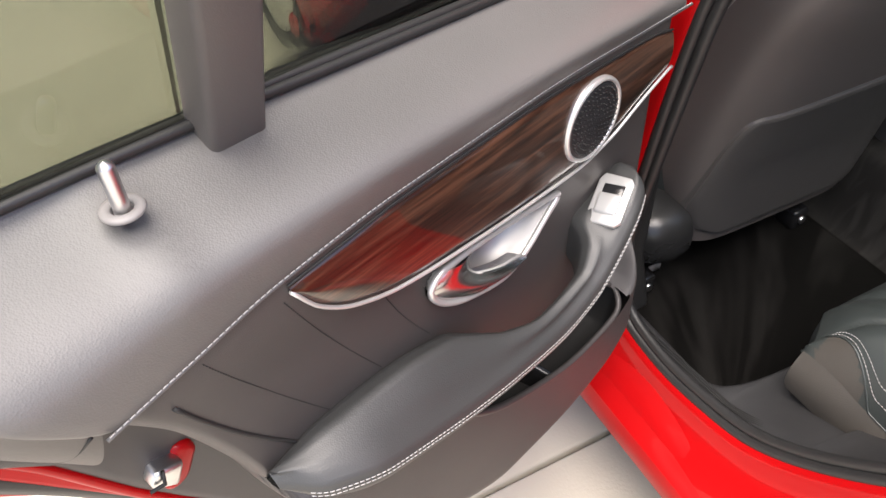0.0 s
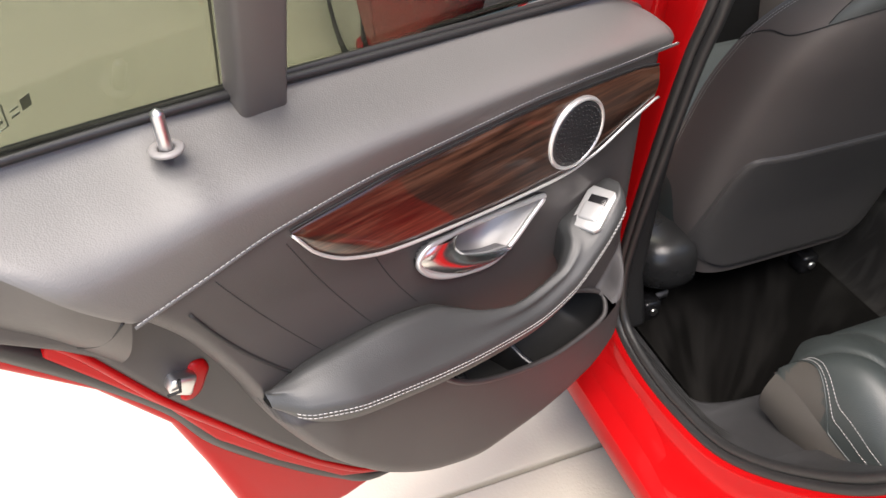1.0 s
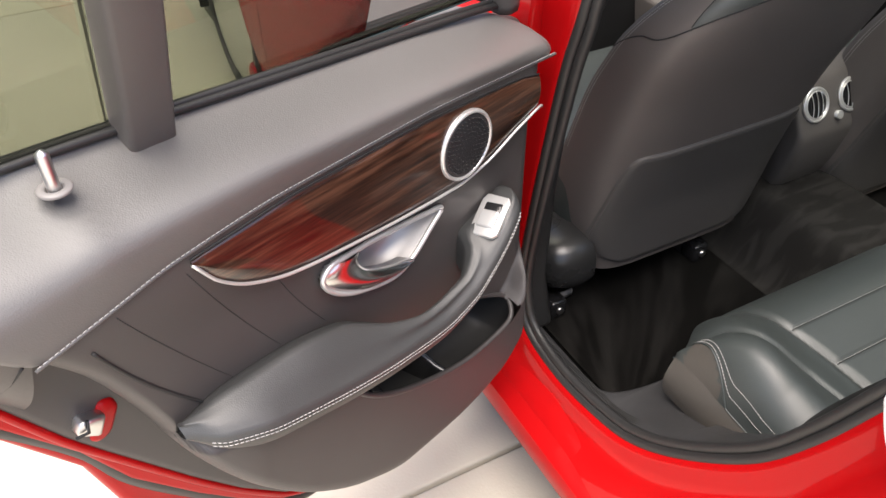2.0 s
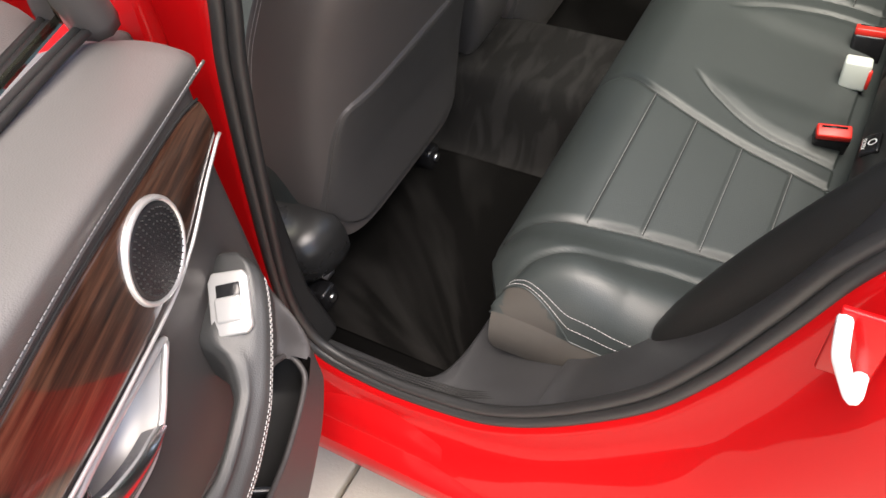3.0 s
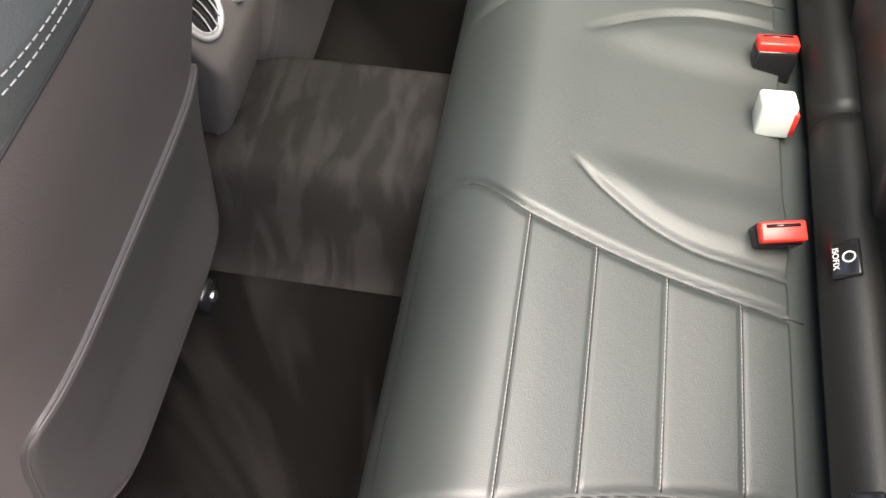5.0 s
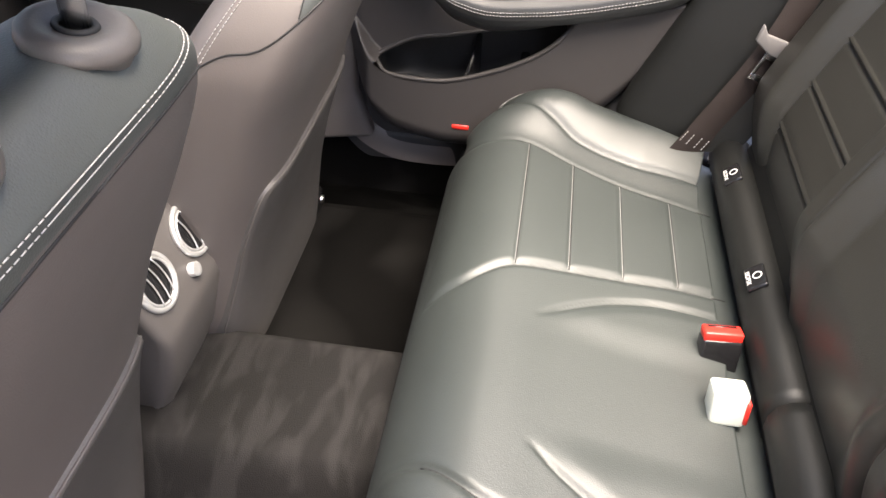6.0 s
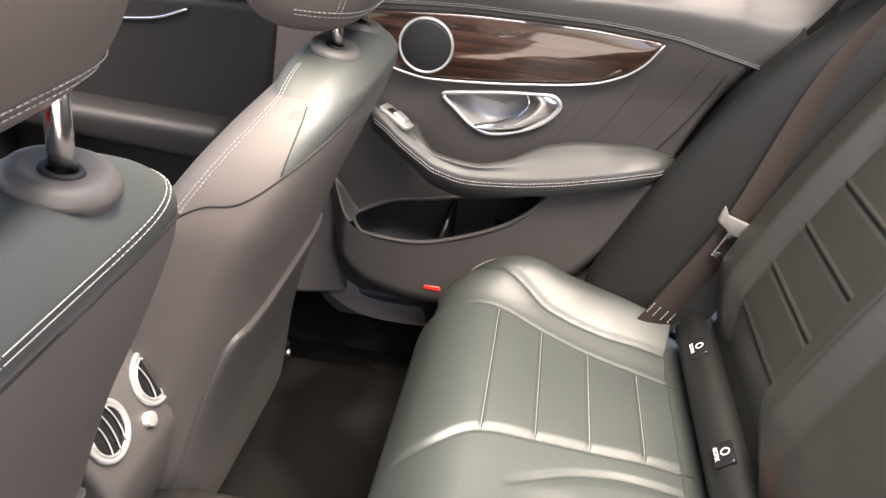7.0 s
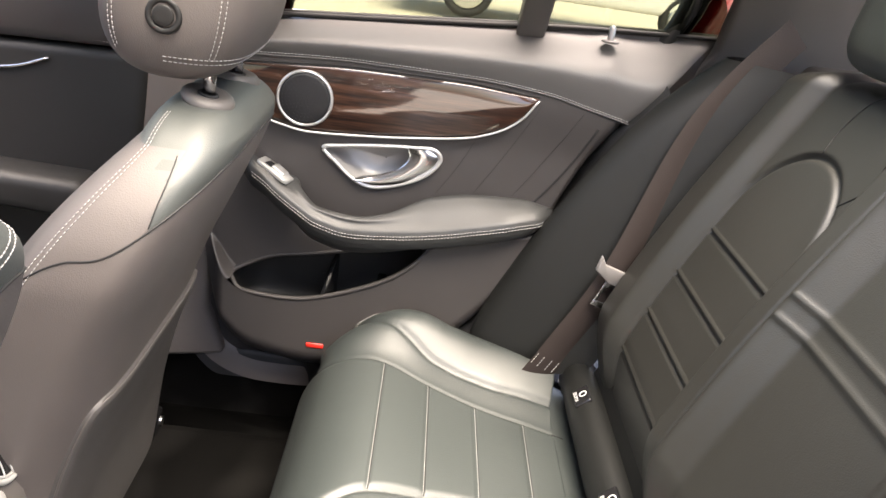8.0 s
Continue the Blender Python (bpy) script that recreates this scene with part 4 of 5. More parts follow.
def crescent_depth(a, y):
    """How far inside the outer crescent pad a place lies (outside: minus)."""
    best = 9.0
    for (x1, y1), (x2, y2) in zip(CRESCENT, CRESCENT[1:]):
        dx, dy = x2 - x1, y2 - y1
        t = min(max(((a - x1) * dx + (y - y1) * dy) / (dx * dx + dy * dy), 0), 1)
        best = min(best, math.hypot(a - x1 - t * dx, y - y1 - t * dy))
    return best if inside(a, y, CRESCENT + [(0.80, -0.30)]) else -best


def groove(d, width):
    return math.exp(-(d / width) ** 2)


def seat_relief(x, y, top):
    """Height of pads, welts and seams above the plain cushion."""
    a, h = abs(x), 0.0
    xi, xo = XIN(y), XOUT(y)
    if top:
        # pleated middle panel, its pleats nearly flat, proud of the bands on either side
        mid = smooth((a - xi) / 0.014) * smooth((xo - a) / 0.014)
        run = smooth((0.205 - y) / 0.04)
        h += 0.0035 * mid * run
        pads = [0.20, *PLEATS, -0.26]
        for p, q in zip(pads, pads[1:]):
            if q < y <= p:
                h += 0.0016 * mid * math.sin(math.pi * (y - q) / (p - q)) ** 0.5
        for p in PLEATS:
            h -= 0.0022 * mid * groove(y - p, 0.0022)
        h -= 0.0035 * run * (groove(a - xo, 0.003) + groove(a - xi, 0.003))
        # outer band rising to the crescent pad
        h += 0.012 * smooth((a - xo) / 0.07) * run + 0.022 * smooth((a - xo) / 0.10) * smooth((y + 0.02) / 0.10) * run
        if a > 0.49 and y < 0.20:
            d = crescent_depth(a, y)
            h -= 0.0055 * groove(d, 0.0055)
            if d > 0:
                s = d / (d + max(0.678 - a, 0.0) + 1e-6)
                e = max(s - 0.55, 0.0) / 0.45
                h += (0.040 - 0.028 * smooth((y + 0.01) / 0.11)) * math.sin(math.pi / 2 * min(s / 0.6, 1.0))
                h -= 0.048 * (1 - math.sqrt(max(1 - e * e, 0.0)))
        else:
            d = -1.0
        # band and crease towards the middle place
        lift = smooth((0.19 - y) / 0.10)
        h += 0.0045 * smooth((xi - a) / 0.012) * lift
        if y < 0.045:
            w = WELT(y)
            h -= 0.0065 * groove(a - w, 0.0045) * smooth((0.045 - y) / 0.05)
            h += 0.0050 * smooth((w - a) / 0.03) * smooth((0.045 - y) / 0.10) * smooth((a - 0.07) / 0.06)
    return h


def seat_point(x, k, lift=0.0):
    """A point of the bench top: x across, k along the profile."""
    i = min(max(int(k), 0), len(SEAT) - 2)
    p = SEAT[i].lerp(SEAT[i + 1], k - i)
    d = (SEAT[i + 1] - SEAT[i]).normalized()
    nrm = Vector((0, -d.z, d.y))
    a = abs(x)
    top = p.z > 0.40 and k < 92
    back = 0.075 * smooth((a - 0.53) / 0.15) * smooth((p.y + 0.10) / 0.24)
    back += 0.07 * smooth((0.40 - p.z) / 0.09) * smooth((a - 0.59) / 0.07) * (k > 80)
    q = p + nrm * (seat_relief(x, p.y - back, top) + lift)
    yy = p.y - back
    e = min(max((a - 0.585) / 0.091, 0.0), 0.999)
    fall = 0.085 * (1 - math.sqrt(1 - e * e)) * smooth((0.150 - yy) / 0.13) * (0.6 + 0.4 * smooth((yy + 0.06) / 0.08))
    return Vector((x, q.y - back, q.z - fall * smooth((p.z - 0.26) / 0.12)))


def k_of(y):
    return next(i + (y - SEAT[i].y) / (SEAT[i + 1].y - SEAT[i].y) for i in range(90) if SEAT[i].y <= y < SEAT[i + 1].y)


def build_bench():
    bench = thing("rear_bench", "black leather rear bench cushion with pleated seats and pale stitching", "car seat")
    xs = steps(-0.676, 0.676, 340)
    ks = steps(0, 110, 230)

    pad = part("cushion", grid(seat_point, xs, ks), LEATHER, bench, "black leather cushion")
    pad.data.materials.append(FACING)
    for q in pad.data.polygons:
        c = q.center
        if abs(c.x) > 0.676 - 0.022 * smooth((c.y - 0.035) / 0.09) and c.y < 0.135 and q.index % 230 < 176:
            q.material_index = 1
    for sg in (-1, 1):
        edge = [seat_point(sg * 0.676, k) for k in ks]
        part("side_facing", grid(lambda i, t: edge[i] + Vector((sg * 0.012 * math.sin(math.pi * 0.75 * t), 0.004 * t, -(edge[i].z - 0.335) * t * smooth((182 - i) / 14) * smooth((i - 14) / 30))), range(20, 172), steps(0, 1, 10), flip=sg < 0), FACING, bench, "taupe vinyl side facing")
        hem = lambda k, d: seat_point(sg * (0.676 - d - 0.022 * smooth((seat_point(sg * 0.66, k).y - 0.035) / 0.09)), k, 0.0010)
        part("piping", tube([hem(k, 0.0) for k in steps(k_of(-0.20), k_of(0.178), 90)], 0.0016, 6), LEATHER, bench)
        for d in (0.0030, 0.0080):
            part("stitching", stitches([hem(k, d) + Vector((sg * 0.0006, 0, 0.0008)) for k in steps(k_of(-0.14), k_of(0.178), 110)], 0.0006), THREAD, bench)
        for edge_of, y0, y1 in ((XOUT, -0.24, 0.196), (XIN, -0.24, 0.15)):
            part("seam", tube([seat_point(sg * edge_of(y), k_of(y), 0.0006) for y in steps(y0, y1, 90)], 0.0010, 6), DARKLINE, bench)
        for p in PLEATS:
            k = k_of(p)
            line = [seat_point(sg * x, k, 0.0015) for x in steps(XIN(p) + 0.004, XOUT(p) - 0.004, 40)]
            part("stitching", stitches(line, 0.0004, 0.004, 0.0012), THREAD, bench)
            part("pleat", tube([q - Vector((0, 0.0016, 0.0006)) for q in line], 0.0009, 6), DARKLINE, bench)
    return bench


build_bench()


# ---- rear backrest ----
def back_pt(x, z, d=0.0):
    """A point on the backrest's face, d in front of it."""
    y = -0.243 - 0.42 * (z - 0.42)
    return Vector((x, y + 0.92 * d, z + 0.39 * d))


def side_line(y, yb):
    """Level section of a side bolster from the door round its nose to the backrest."""
    return spline([(0.702, y - 0.090, 0), (0.692, y - 0.030, 0), (0.672, y + 0.010, 0), (0.648, y + 0.020, 0), (0.622, y - 0.002, 0), (0.600, 0.6 * y + 0.4 * yb, 0), (0.575, yb + 0.012, 0), (0.56, yb - 0.02, 0)], 24)


def build_backrest():
    back = thing("rear_seatback", "black leather rear backrest with ribbed centre panels and headrests", "car seat")

    def relief(x, z):
        a = abs(x)
        c = abs(a - 0.345)
        h = 0.026 * smooth((c - 0.115) / 0.035) * smooth((0.25 - c) / 0.05) * smooth((z - 0.44) / 0.16)
        top = 0.950
        rad = 0.116
        din = c if z < top - rad else math.hypot(c, max(z - (top - rad), 0))
        h -= 0.007 * groove(din - rad, 0.0040)
        if din < rad:
            for zz in (0.58, 0.65, 0.72, 0.795):
                h += 0.0030 * groove(z - zz, 0.0022) - 0.0035 * groove(z - zz + 0.005, 0.0028)
        h += 0.012 * smooth((0.160 - a) / 0.018) - 0.012 * groove(a - 0.160, 0.0045)
        if a < 0.14:
            for zz in (0.80, 0.828):
                h += 0.003 * groove(z - zz, 0.004)
        h += 0.02 * math.sin(math.pi * min(max((z - 0.40) / 0.62, 0), 1))
        h -= 0.055 * smooth((0.60 - z) / 0.16)
        return h
    part("backrest_pad", grid(lambda x, z: back_pt(x, z - 0.025 * smooth((abs(x) - 0.42) / 0.18) * smooth((z - 0.8) / 0.2), relief(x, z) - 0.10 * smooth((z - 1.01) / 0.09) ** 2 - 0.06 * smooth((abs(x) - 0.545) / 0.05)), steps(-0.60, 0.60, 430), steps(0.34, 1.09, 270), flip=True), SHADEDBACK, back, "black leather pad")
    part("backrest_shell", bevelled(prism([(-0.23, 0.34), (-0.30, 0.34), (-0.56, 1.03), (-0.53, 1.05), (-0.49, 1.03)], lambda a, b, h: (h, a, b - 0.03), -0.56, 0.56), 0.01, 2), DEEPSHADE, back)
    skin = lambda x, z: back_pt(x, z - 0.025 * smooth((abs(x) - 0.42) / 0.18) * smooth((z - 0.8) / 0.2), relief(x, z) + 0.0004 - 0.10 * smooth((z - 1.01) / 0.09) ** 2 - 0.06 * smooth((abs(x) - 0.545) / 0.05))
    for sg in (-1, 1):
        for pts in (((0.365, 0.955), (0.372, 0.985), (0.366, 1.02), (0.350, 1.05)), ((0.255, 0.915), (0.225, 0.950), (0.195, 0.985), (0.170, 1.02))):
            part("seam", tube([skin(sg * q.x, q.z) for q in spline([(x, 0, z) for x, z in pts], 20)], 0.0011, 6), DARKLINE, back)
    for x in (-0.355, 0.355):
        def hr(a, b, x=x):
            c, s = math.cos(a), math.sin(a)
            sp = lambda v, e: math.copysign(abs(v) ** e, v)
            q = Vector((0.13 * sp(math.cos(b), 0.5) * sp(c, 0.5), 0.05 * sp(math.cos(b), 0.6) * sp(s, 0.7), 0.085 * sp(math.sin(b), 0.6)))
            return (x + q.x, -0.54 + q.y - 0.2 * q.z, 1.142 + q.z)
        part("headrest", grid(hr, steps(0, 2 * math.pi, 40)[:-1], steps(-math.pi / 2, math.pi / 2, 24), True), LEATHER, back, "black leather headrest")
    for sg in (-1, 1):
        # roll and bolsters carry their shade in the near-black leather colour
        part("lumbar_roll", tube(spline([(sg * 0.004, -0.284, 0.430), (sg * 0.15, -0.281, 0.435), (sg * 0.36, -0.279, 0.437), (sg * 0.575, -0.279, 0.435), (sg * 0.59, -0.283, 0.42)], 30), 0.036, 14, r2=0.045), DEEPSHADE, back, "black leather lower roll")
        # side cushion between backrest and door, rolled over at its front
        NOSE = curve_of([(z, y) for y, z in ((-0.080, 0.43), (-0.088, 0.455), (-0.108, 0.52), (-0.146, 0.61), (-0.190, 0.70), (-0.245, 0.80), (-0.32, 0.915), (-0.40, 1.0), (-0.47, 1.06))])

        def cushion(i, j, sg=sg, NOSE=NOSE):
            z = 0.425 + 0.60 * i / 60
            y, yb = NOSE(z), back_pt(0, z).y
            line = side_line(y, yb)
            f = math.sqrt(max(1 - (1 - min(i / 6, 1.0)) ** 2, 0.0))
            x = 0.652 + (line[j].x - 0.652) * (0.15 + 0.85 * f)
            return (sg * x, (y - 0.035) + (line[j].y - y + 0.035) * (0.1 + 0.9 * f), z)
        part("side_bolster", grid(cushion, range(61), range(25), flip=sg > 0), DEEPSHADE, back, "black leather side bolster, darkened for shade")
    return back


build_backrest()


# ---- front seats ----
# radius and height of the turned collar round a headrest post
COLLAR = ((0.011, 0.002), (0.016, 0.0028), (0.022, 0.0052), (0.026, 0.0056), (0.030, 0.0046), (0.0335, 0.0016), (0.035, -0.003), (0.0340, -0.007), (0.030, -0.009), (0.028, -0.016))


def build_front_seat(cx, dz, own, lift, ptop):
    """own: side on which the tunnel lies (1: to +x)."""
    seat = thing("front_seat", "black leather front seat with headrest and hard back pocket", "car seat", pose(cx, 0.02 if dz > 0 else 0, dz), "front seats")
    BY = curve_of([(0.22, 0.475), (0.36, 0.462), (0.46, 0.440), (0.56, 0.408), (0.664, 0.372), (0.746, 0.336), (0.80, 0.312), (0.85, 0.290), (0.898, 0.274), (0.93, 0.271), (0.951, 0.280)])
    HW = curve_of([(0.22, 0.215), (0.36, 0.245), (0.55, 0.255), (0.75, 0.258), (0.80, 0.250), (0.84, 0.234), (0.87, 0.213), (0.89, 0.192), (0.905, 0.170), (0.951, 0.12)])
    TH = curve_of([(0.22, 0.20), (0.60, 0.195), (0.75, 0.178), (0.814, 0.160), (0.86, 0.140), (0.90, 0.115), (0.925, 0.092), (0.94, 0.070), (0.951, 0.050)])

    def shell(a, z):
        c, s = math.cos(a), math.sin(a)
        sp = lambda v, e: math.copysign(abs(v) ** e, v)
        hw, th = HW(z), TH(z)
        wing = 0.035 * abs(sp(c, 0.55)) ** 3 * smooth((z - 0.35) / 0.2)
        y = BY(z) + th / 2 - th / 2 * sp(s, 0.5) + wing * (0.15 + 0.35 * s)
        return (hw * sp(c, 0.34), y, z)
    rows = [(z, 1.0, z) for z in steps(0.22, 0.905, 80)]
    rows += [(0.905, f, 0.905 + 0.037 * (1 - f ** 4)) for f in (0.985, 0.965, 0.93, 0.88, 0.80, 0.7, 0.55, 0.4, 0.2, 0.01)]

    def whole(a, k):
        z, f, zz = rows[k]
        x, y, _ = shell(a, z)
        return (x * f, 0.332 + (y - 0.332) * f, zz)

    RISE = curve_of([(-0.5, 0.745), (0.0, 0.795), (0.4, 0.832), (0.9, 0.862), (1.3, 0.880), (1.58, 0.884)])
    shell_ob = part("seat_back", grid(whole, steps(0, 2 * math.pi, 120)[:-1], range(len(rows)), True, flip=True), SHELL, seat, "black leather and vinyl seat back")
    # leather over the shoulders, above the rising seam and behind the short one: darker than the shell, but lightened
    # for the light falling on top
    shell_ob.data.materials.append(LITLEATHER)
    for q in shell_ob.data.polygons:
        c = q.center
        z = min(c.z, 0.905)
        a = math.acos(min((abs(c.x) / HW(z)) ** (1 / 0.34), 1.0)) * (1 if c.y < BY(z) + TH(z) / 2 else -1)
        if c.z > 0.905 or (z > RISE(a) and a > 0.05 + 0.32 * (0.90 - z) / 0.07):
            q.material_index = 1
    # hard pocket panel lying on the curved back
    def back_y(x, z):
        c = (abs(x) / HW(z)) ** (1 / 0.34)
        return shell(math.acos(min(c, 0.9999)), z)[1]
    PW = curve_of([(0.235, 0.150), (0.27, 0.215), (0.33, 0.236), (0.42, 0.229), (ptop - 0.022, 0.214), (ptop - 0.006, 0.203), (ptop, 0.186)])

    def pocket(s, z):
        x = PW(z) * s
        edge = min(PW(z) * (1 - abs(s)), (z - 0.235) * 1.0, ptop - z)
        return (x, back_y(x, z) - 0.009 * math.sqrt(smooth(edge / 0.008)) + 0.001, z)
    panel = part("pocket_panel", grid(pocket, [-1, -0.992, -0.98, -0.96] + steps(-0.93, 0.93, 40) + [0.96, 0.98, 0.992, 1], [0.235, 0.237, 0.24, 0.245] + steps(0.255, ptop - 0.014, 40) + [ptop - 0.009, ptop - 0.005, ptop - 0.002, ptop]), POCKETPLASTIC, seat, "hard black map pocket panel")
    # thin paler tube that paints the highlight along the panel's edge
    lip = [pocket(-0.985, z) for z in steps(0.25, ptop - 0.012, 30)] + [pocket(s, ptop - 0.004) for s in steps(-0.97, 0.97, 30)] + [pocket(0.985, z) for z in steps(ptop - 0.012, 0.25, 30)]
    part("pocket_edge_highlight", tube(lip, 0.0016, 6), GREYTRIM, panel)
    # double stitched seam down each front edge; dark seams on the sides
    mid = Vector((0, 0.40, 0.80))
    for s in (1, -1):
        for k in (0.0, 0.10):
            top = 0.904 - 0.06 * k
            line = [Vector(shell(-0.32 + k, z)) for z in steps(0.50, top, 120)] + [Vector(shell(a, top)) for a in steps(-0.30 + k, math.pi / 2 + 0.02 if own > 0 else 0.05, 90)]
            if own < 0:
                line = line[:121] + [Vector(whole(-0.32 + k, i)) for i in range(81, 87)]
            line = [Vector((s * q.x, q.y, q.z)) for q in line]
            part("stitching", stitches([q + (q - mid).normalized() * 0.0008 for q in line], 0.0005, 0.0040, 0.0016), THREAD, seat)
        curve = [Vector(shell(a, RISE(a))) for a in steps(-0.50, math.pi / 2, 120)]
        part("side_seam", tube([(s * (q[0] + 0.0003), q[1], q[2]) for q in (shell(0.05 + 0.32 * (0.90 - z) / 0.07, z) for z in steps(0.834, 0.90, 24))], 0.0008, 6), DARKLINE, seat)
        part("side_seam", tube([Vector((s * (q.x + 0.0003), q.y - 0.0002, q.z)) for q in curve], 0.0012, 6), DARKLINE, seat)
    # headrest on two posts
    py = 0.308 if dz > 0 else 0.322
    hd = part("headrest", grid(lambda a, b: head(a, b, lift), steps(0, 2 * math.pi, 56)[:-1], steps(-math.pi / 2, math.pi / 2, 30), True, flip=False), SHELL, seat, "padded leather headrest with stitched rim")
    for s in (-1, 1):
        post = part("headrest_post", tube([(s * 0.068, py, 0.93), (s * 0.068, py - 0.004, 1.02 + lift)], 0.0075, 16), CHROME, seat, "polished chrome post")
        K = lambda a, b, h, s=s: (s * 0.068 + a, py + b, 0.9425 + h + 0.20 * b - 0.05 * s * a)
        part("post_collar", grid(lambda t, k: K(COLLAR[k][0] * math.cos(t), 0.9 * COLLAR[k][0] * math.sin(t), COLLAR[k][1]), steps(0, 2 * math.pi, 40)[:-1], range(len(COLLAR)), True), GREYTRIM, post, "taupe plastic collar")
        part("post_socket", ring(lambda a, b, h: K(a, b, h + 0.0025), 0.0105, 0.0022, 24, 6), DARKLINE, post)
    for bb in (-0.62, -0.70):
        rimline = [Vector(head(t, bb, lift)) for t in steps(math.pi * 1.0, math.pi * 2.0, 120)]
        part("stitching", stitches([q + Vector((0, -0.0008, -0.0005)) for q in rimline], 0.0005, 0.0040, 0.0016), THREAD, hd)
    hub = Vector((0, 0.36, 1.066 + lift))
    for s in (-1, 1):
        for a0 in (0.52, 0.60):
            loop = [Vector(head((a0 if s > 0 else math.pi - a0) * sn, b, lift)) for sn in (1, -1) for b in (steps(1.0, -0.62, 50) if sn > 0 else steps(-0.62, 1.0, 50))]
            for half in (loop[:51], loop[51:]):
                part("stitching", stitches([q + (q - hub).normalized() * 0.0008 for q in half], 0.0005, 0.0040, 0.0016), THREAD, hd)
        B = lambda a, b, h, s=s: (s * (0.134 + h), 0.353 + a, 1.046 + lift + b)
        part("head_button", join(disc(B, 0.0115, -0.02, 0.004, 28), ring(B, 0.0165, 0.004, 28, 8)), PLASTIC, hd, "round plastic release button")
    # seat base, side shield and rails
    part("seat_base", bevelled(box(0, 0.76, 0.36, 0.50, 0.48, 0.20), 0.06, 4), LEATHER, seat, "black leather seat base")

    def shield(a, b):
        c, s = math.cos(a), math.sin(a)
        q = math.cos(b)
        sp = lambda v, e: math.copysign(abs(v) ** e, v)
        return (-own * (0.252 + 0.090 * math.sin(b)), (0.592 if own > 0 else 0.62) + 0.125 * sp(c, 0.75) * q ** 0.6, 0.254 + (0.070 - 0.010 * c) * sp(s, 0.8) * q ** 0.6)
    part("side_shield", grid(shield, steps(0, 2 * math.pi, 40)[:-1], steps(-0.3, math.pi / 2, 14), True), SHIELD, seat, "satin black recliner shield")
    for s in (-0.285 * own, 0.12 * own):
        rail = part("seat_rail", bevelled(box(s, 0.72, 0.175 - dz, 0.035, 0.40, 0.03), 0.006, 2), PLASTIC, seat, "black steel seat rail")
        part("rail_bracket", bevelled(box(s, 0.522, 0.188 - dz, 0.042, 0.05, 0.05), 0.008, 2), GLOSS, rail, "black rail end cap")
        part("rail_bolt", disc(lambda a, b, h, s=s: (s + a, 0.496 - h, 0.19 - dz + b), 0.009, -0.004, 0.004, 12), SATIN, rail)
    part("rail_tag", box(-own * 0.245, 0.53, 0.195 - dz, 0.03, 0.004, 0.018), GREYPLASTIC, seat, "grey tag on the rail")
    return seat


def head(a, b, lift):
    c, s = math.cos(a), math.sin(a)
    sp = lambda v, e: math.copysign(abs(v) ** e, v)
    cb = math.cos(b)
    q = Vector((0.136 * sp(cb, 0.42) * sp(c, 0.5), 0.094 * sp(cb, 0.8) * sp(s, 0.7), 0.100 * sp(math.sin(b), 0.85)))
    return (q.x, 0.352 + q.y - 0.10 * q.z, 1.064 + lift + q.z)


build_front_seat(-0.345, 0.056, 1, 0.008, 0.545)
build_front_seat(0.36, -0.005, -1, -0.006, 0.582)


# ---- rear of the centre console ----
def build_console():
    con = thing("centre_console", "black rear end of the centre console with two chrome air vents", "console", pose(0.053, 0.51, 0))
    part("console_body", bevelled(prism([(0.03, 0.27), (-0.005, 0.35), (-0.030, 0.45), (-0.028, 0.475), (0.022, 0.585), (0.06, 0.60), (0.60, 0.60), (0.60, 0.27)], lambda a, b, h: (h * (0.66 + 0.34 * smooth((b - 0.30) / 0.2)), a, b), -0.108, 0.108), 0.018, 4), GREYTRIM, con, "grey moulded console", sharp=60)
    nb, nh = Vector((0, 0.41, 0.91)), Vector((0, -0.91, 0.41))
    for s in (-1, 1):
        V = lambda a, b, h, s=s: tuple(Vector((s * 0.054 + a, -0.004, 0.530)) + nb * b + nh * (h + 0.002))
        vent = part("air_vent", disc(V, 0.031, -0.02, 0.001, 32), GLOSS, con, "round air vent")
        part("vent_ring", ring(V, 0.0355, 0.0040, 40, 10), SKYLITSILVER, vent, "chrome vent ring")
        part("vent_bezel", ring(lambda a, b, h, V=V: V(a, b, h + 0.002), 0.0300, 0.0018, 40, 8), SKYLITSILVER, vent)
        for k in (-1.2, 0.0, 1.2):
            wd = math.sqrt(0.032 ** 2 - (0.012 * k) ** 2)
            part("vent_slat", tube([V(0.012 * k + 0.006 * (1 - q * q) - 0.003, q * wd, 0.004) for q in steps(-0.93, 0.93, 10)], 0.0011, 6), SKYLITSILVER, vent)
    part("vent_dial", disc(lambda a, b, h: tuple(Vector((a + 0.012, -0.019, 0.496)) + nb * b + nh * h), 0.010, -0.01, 0.009, 20), SKYLITSILVER, con, "small silver dial")
    part("console_step", bevelled(box(0.10, 0.10, 0.30, 0.05, 0.16, 0.10), 0.015, 3), GLOSS, con)


build_console()


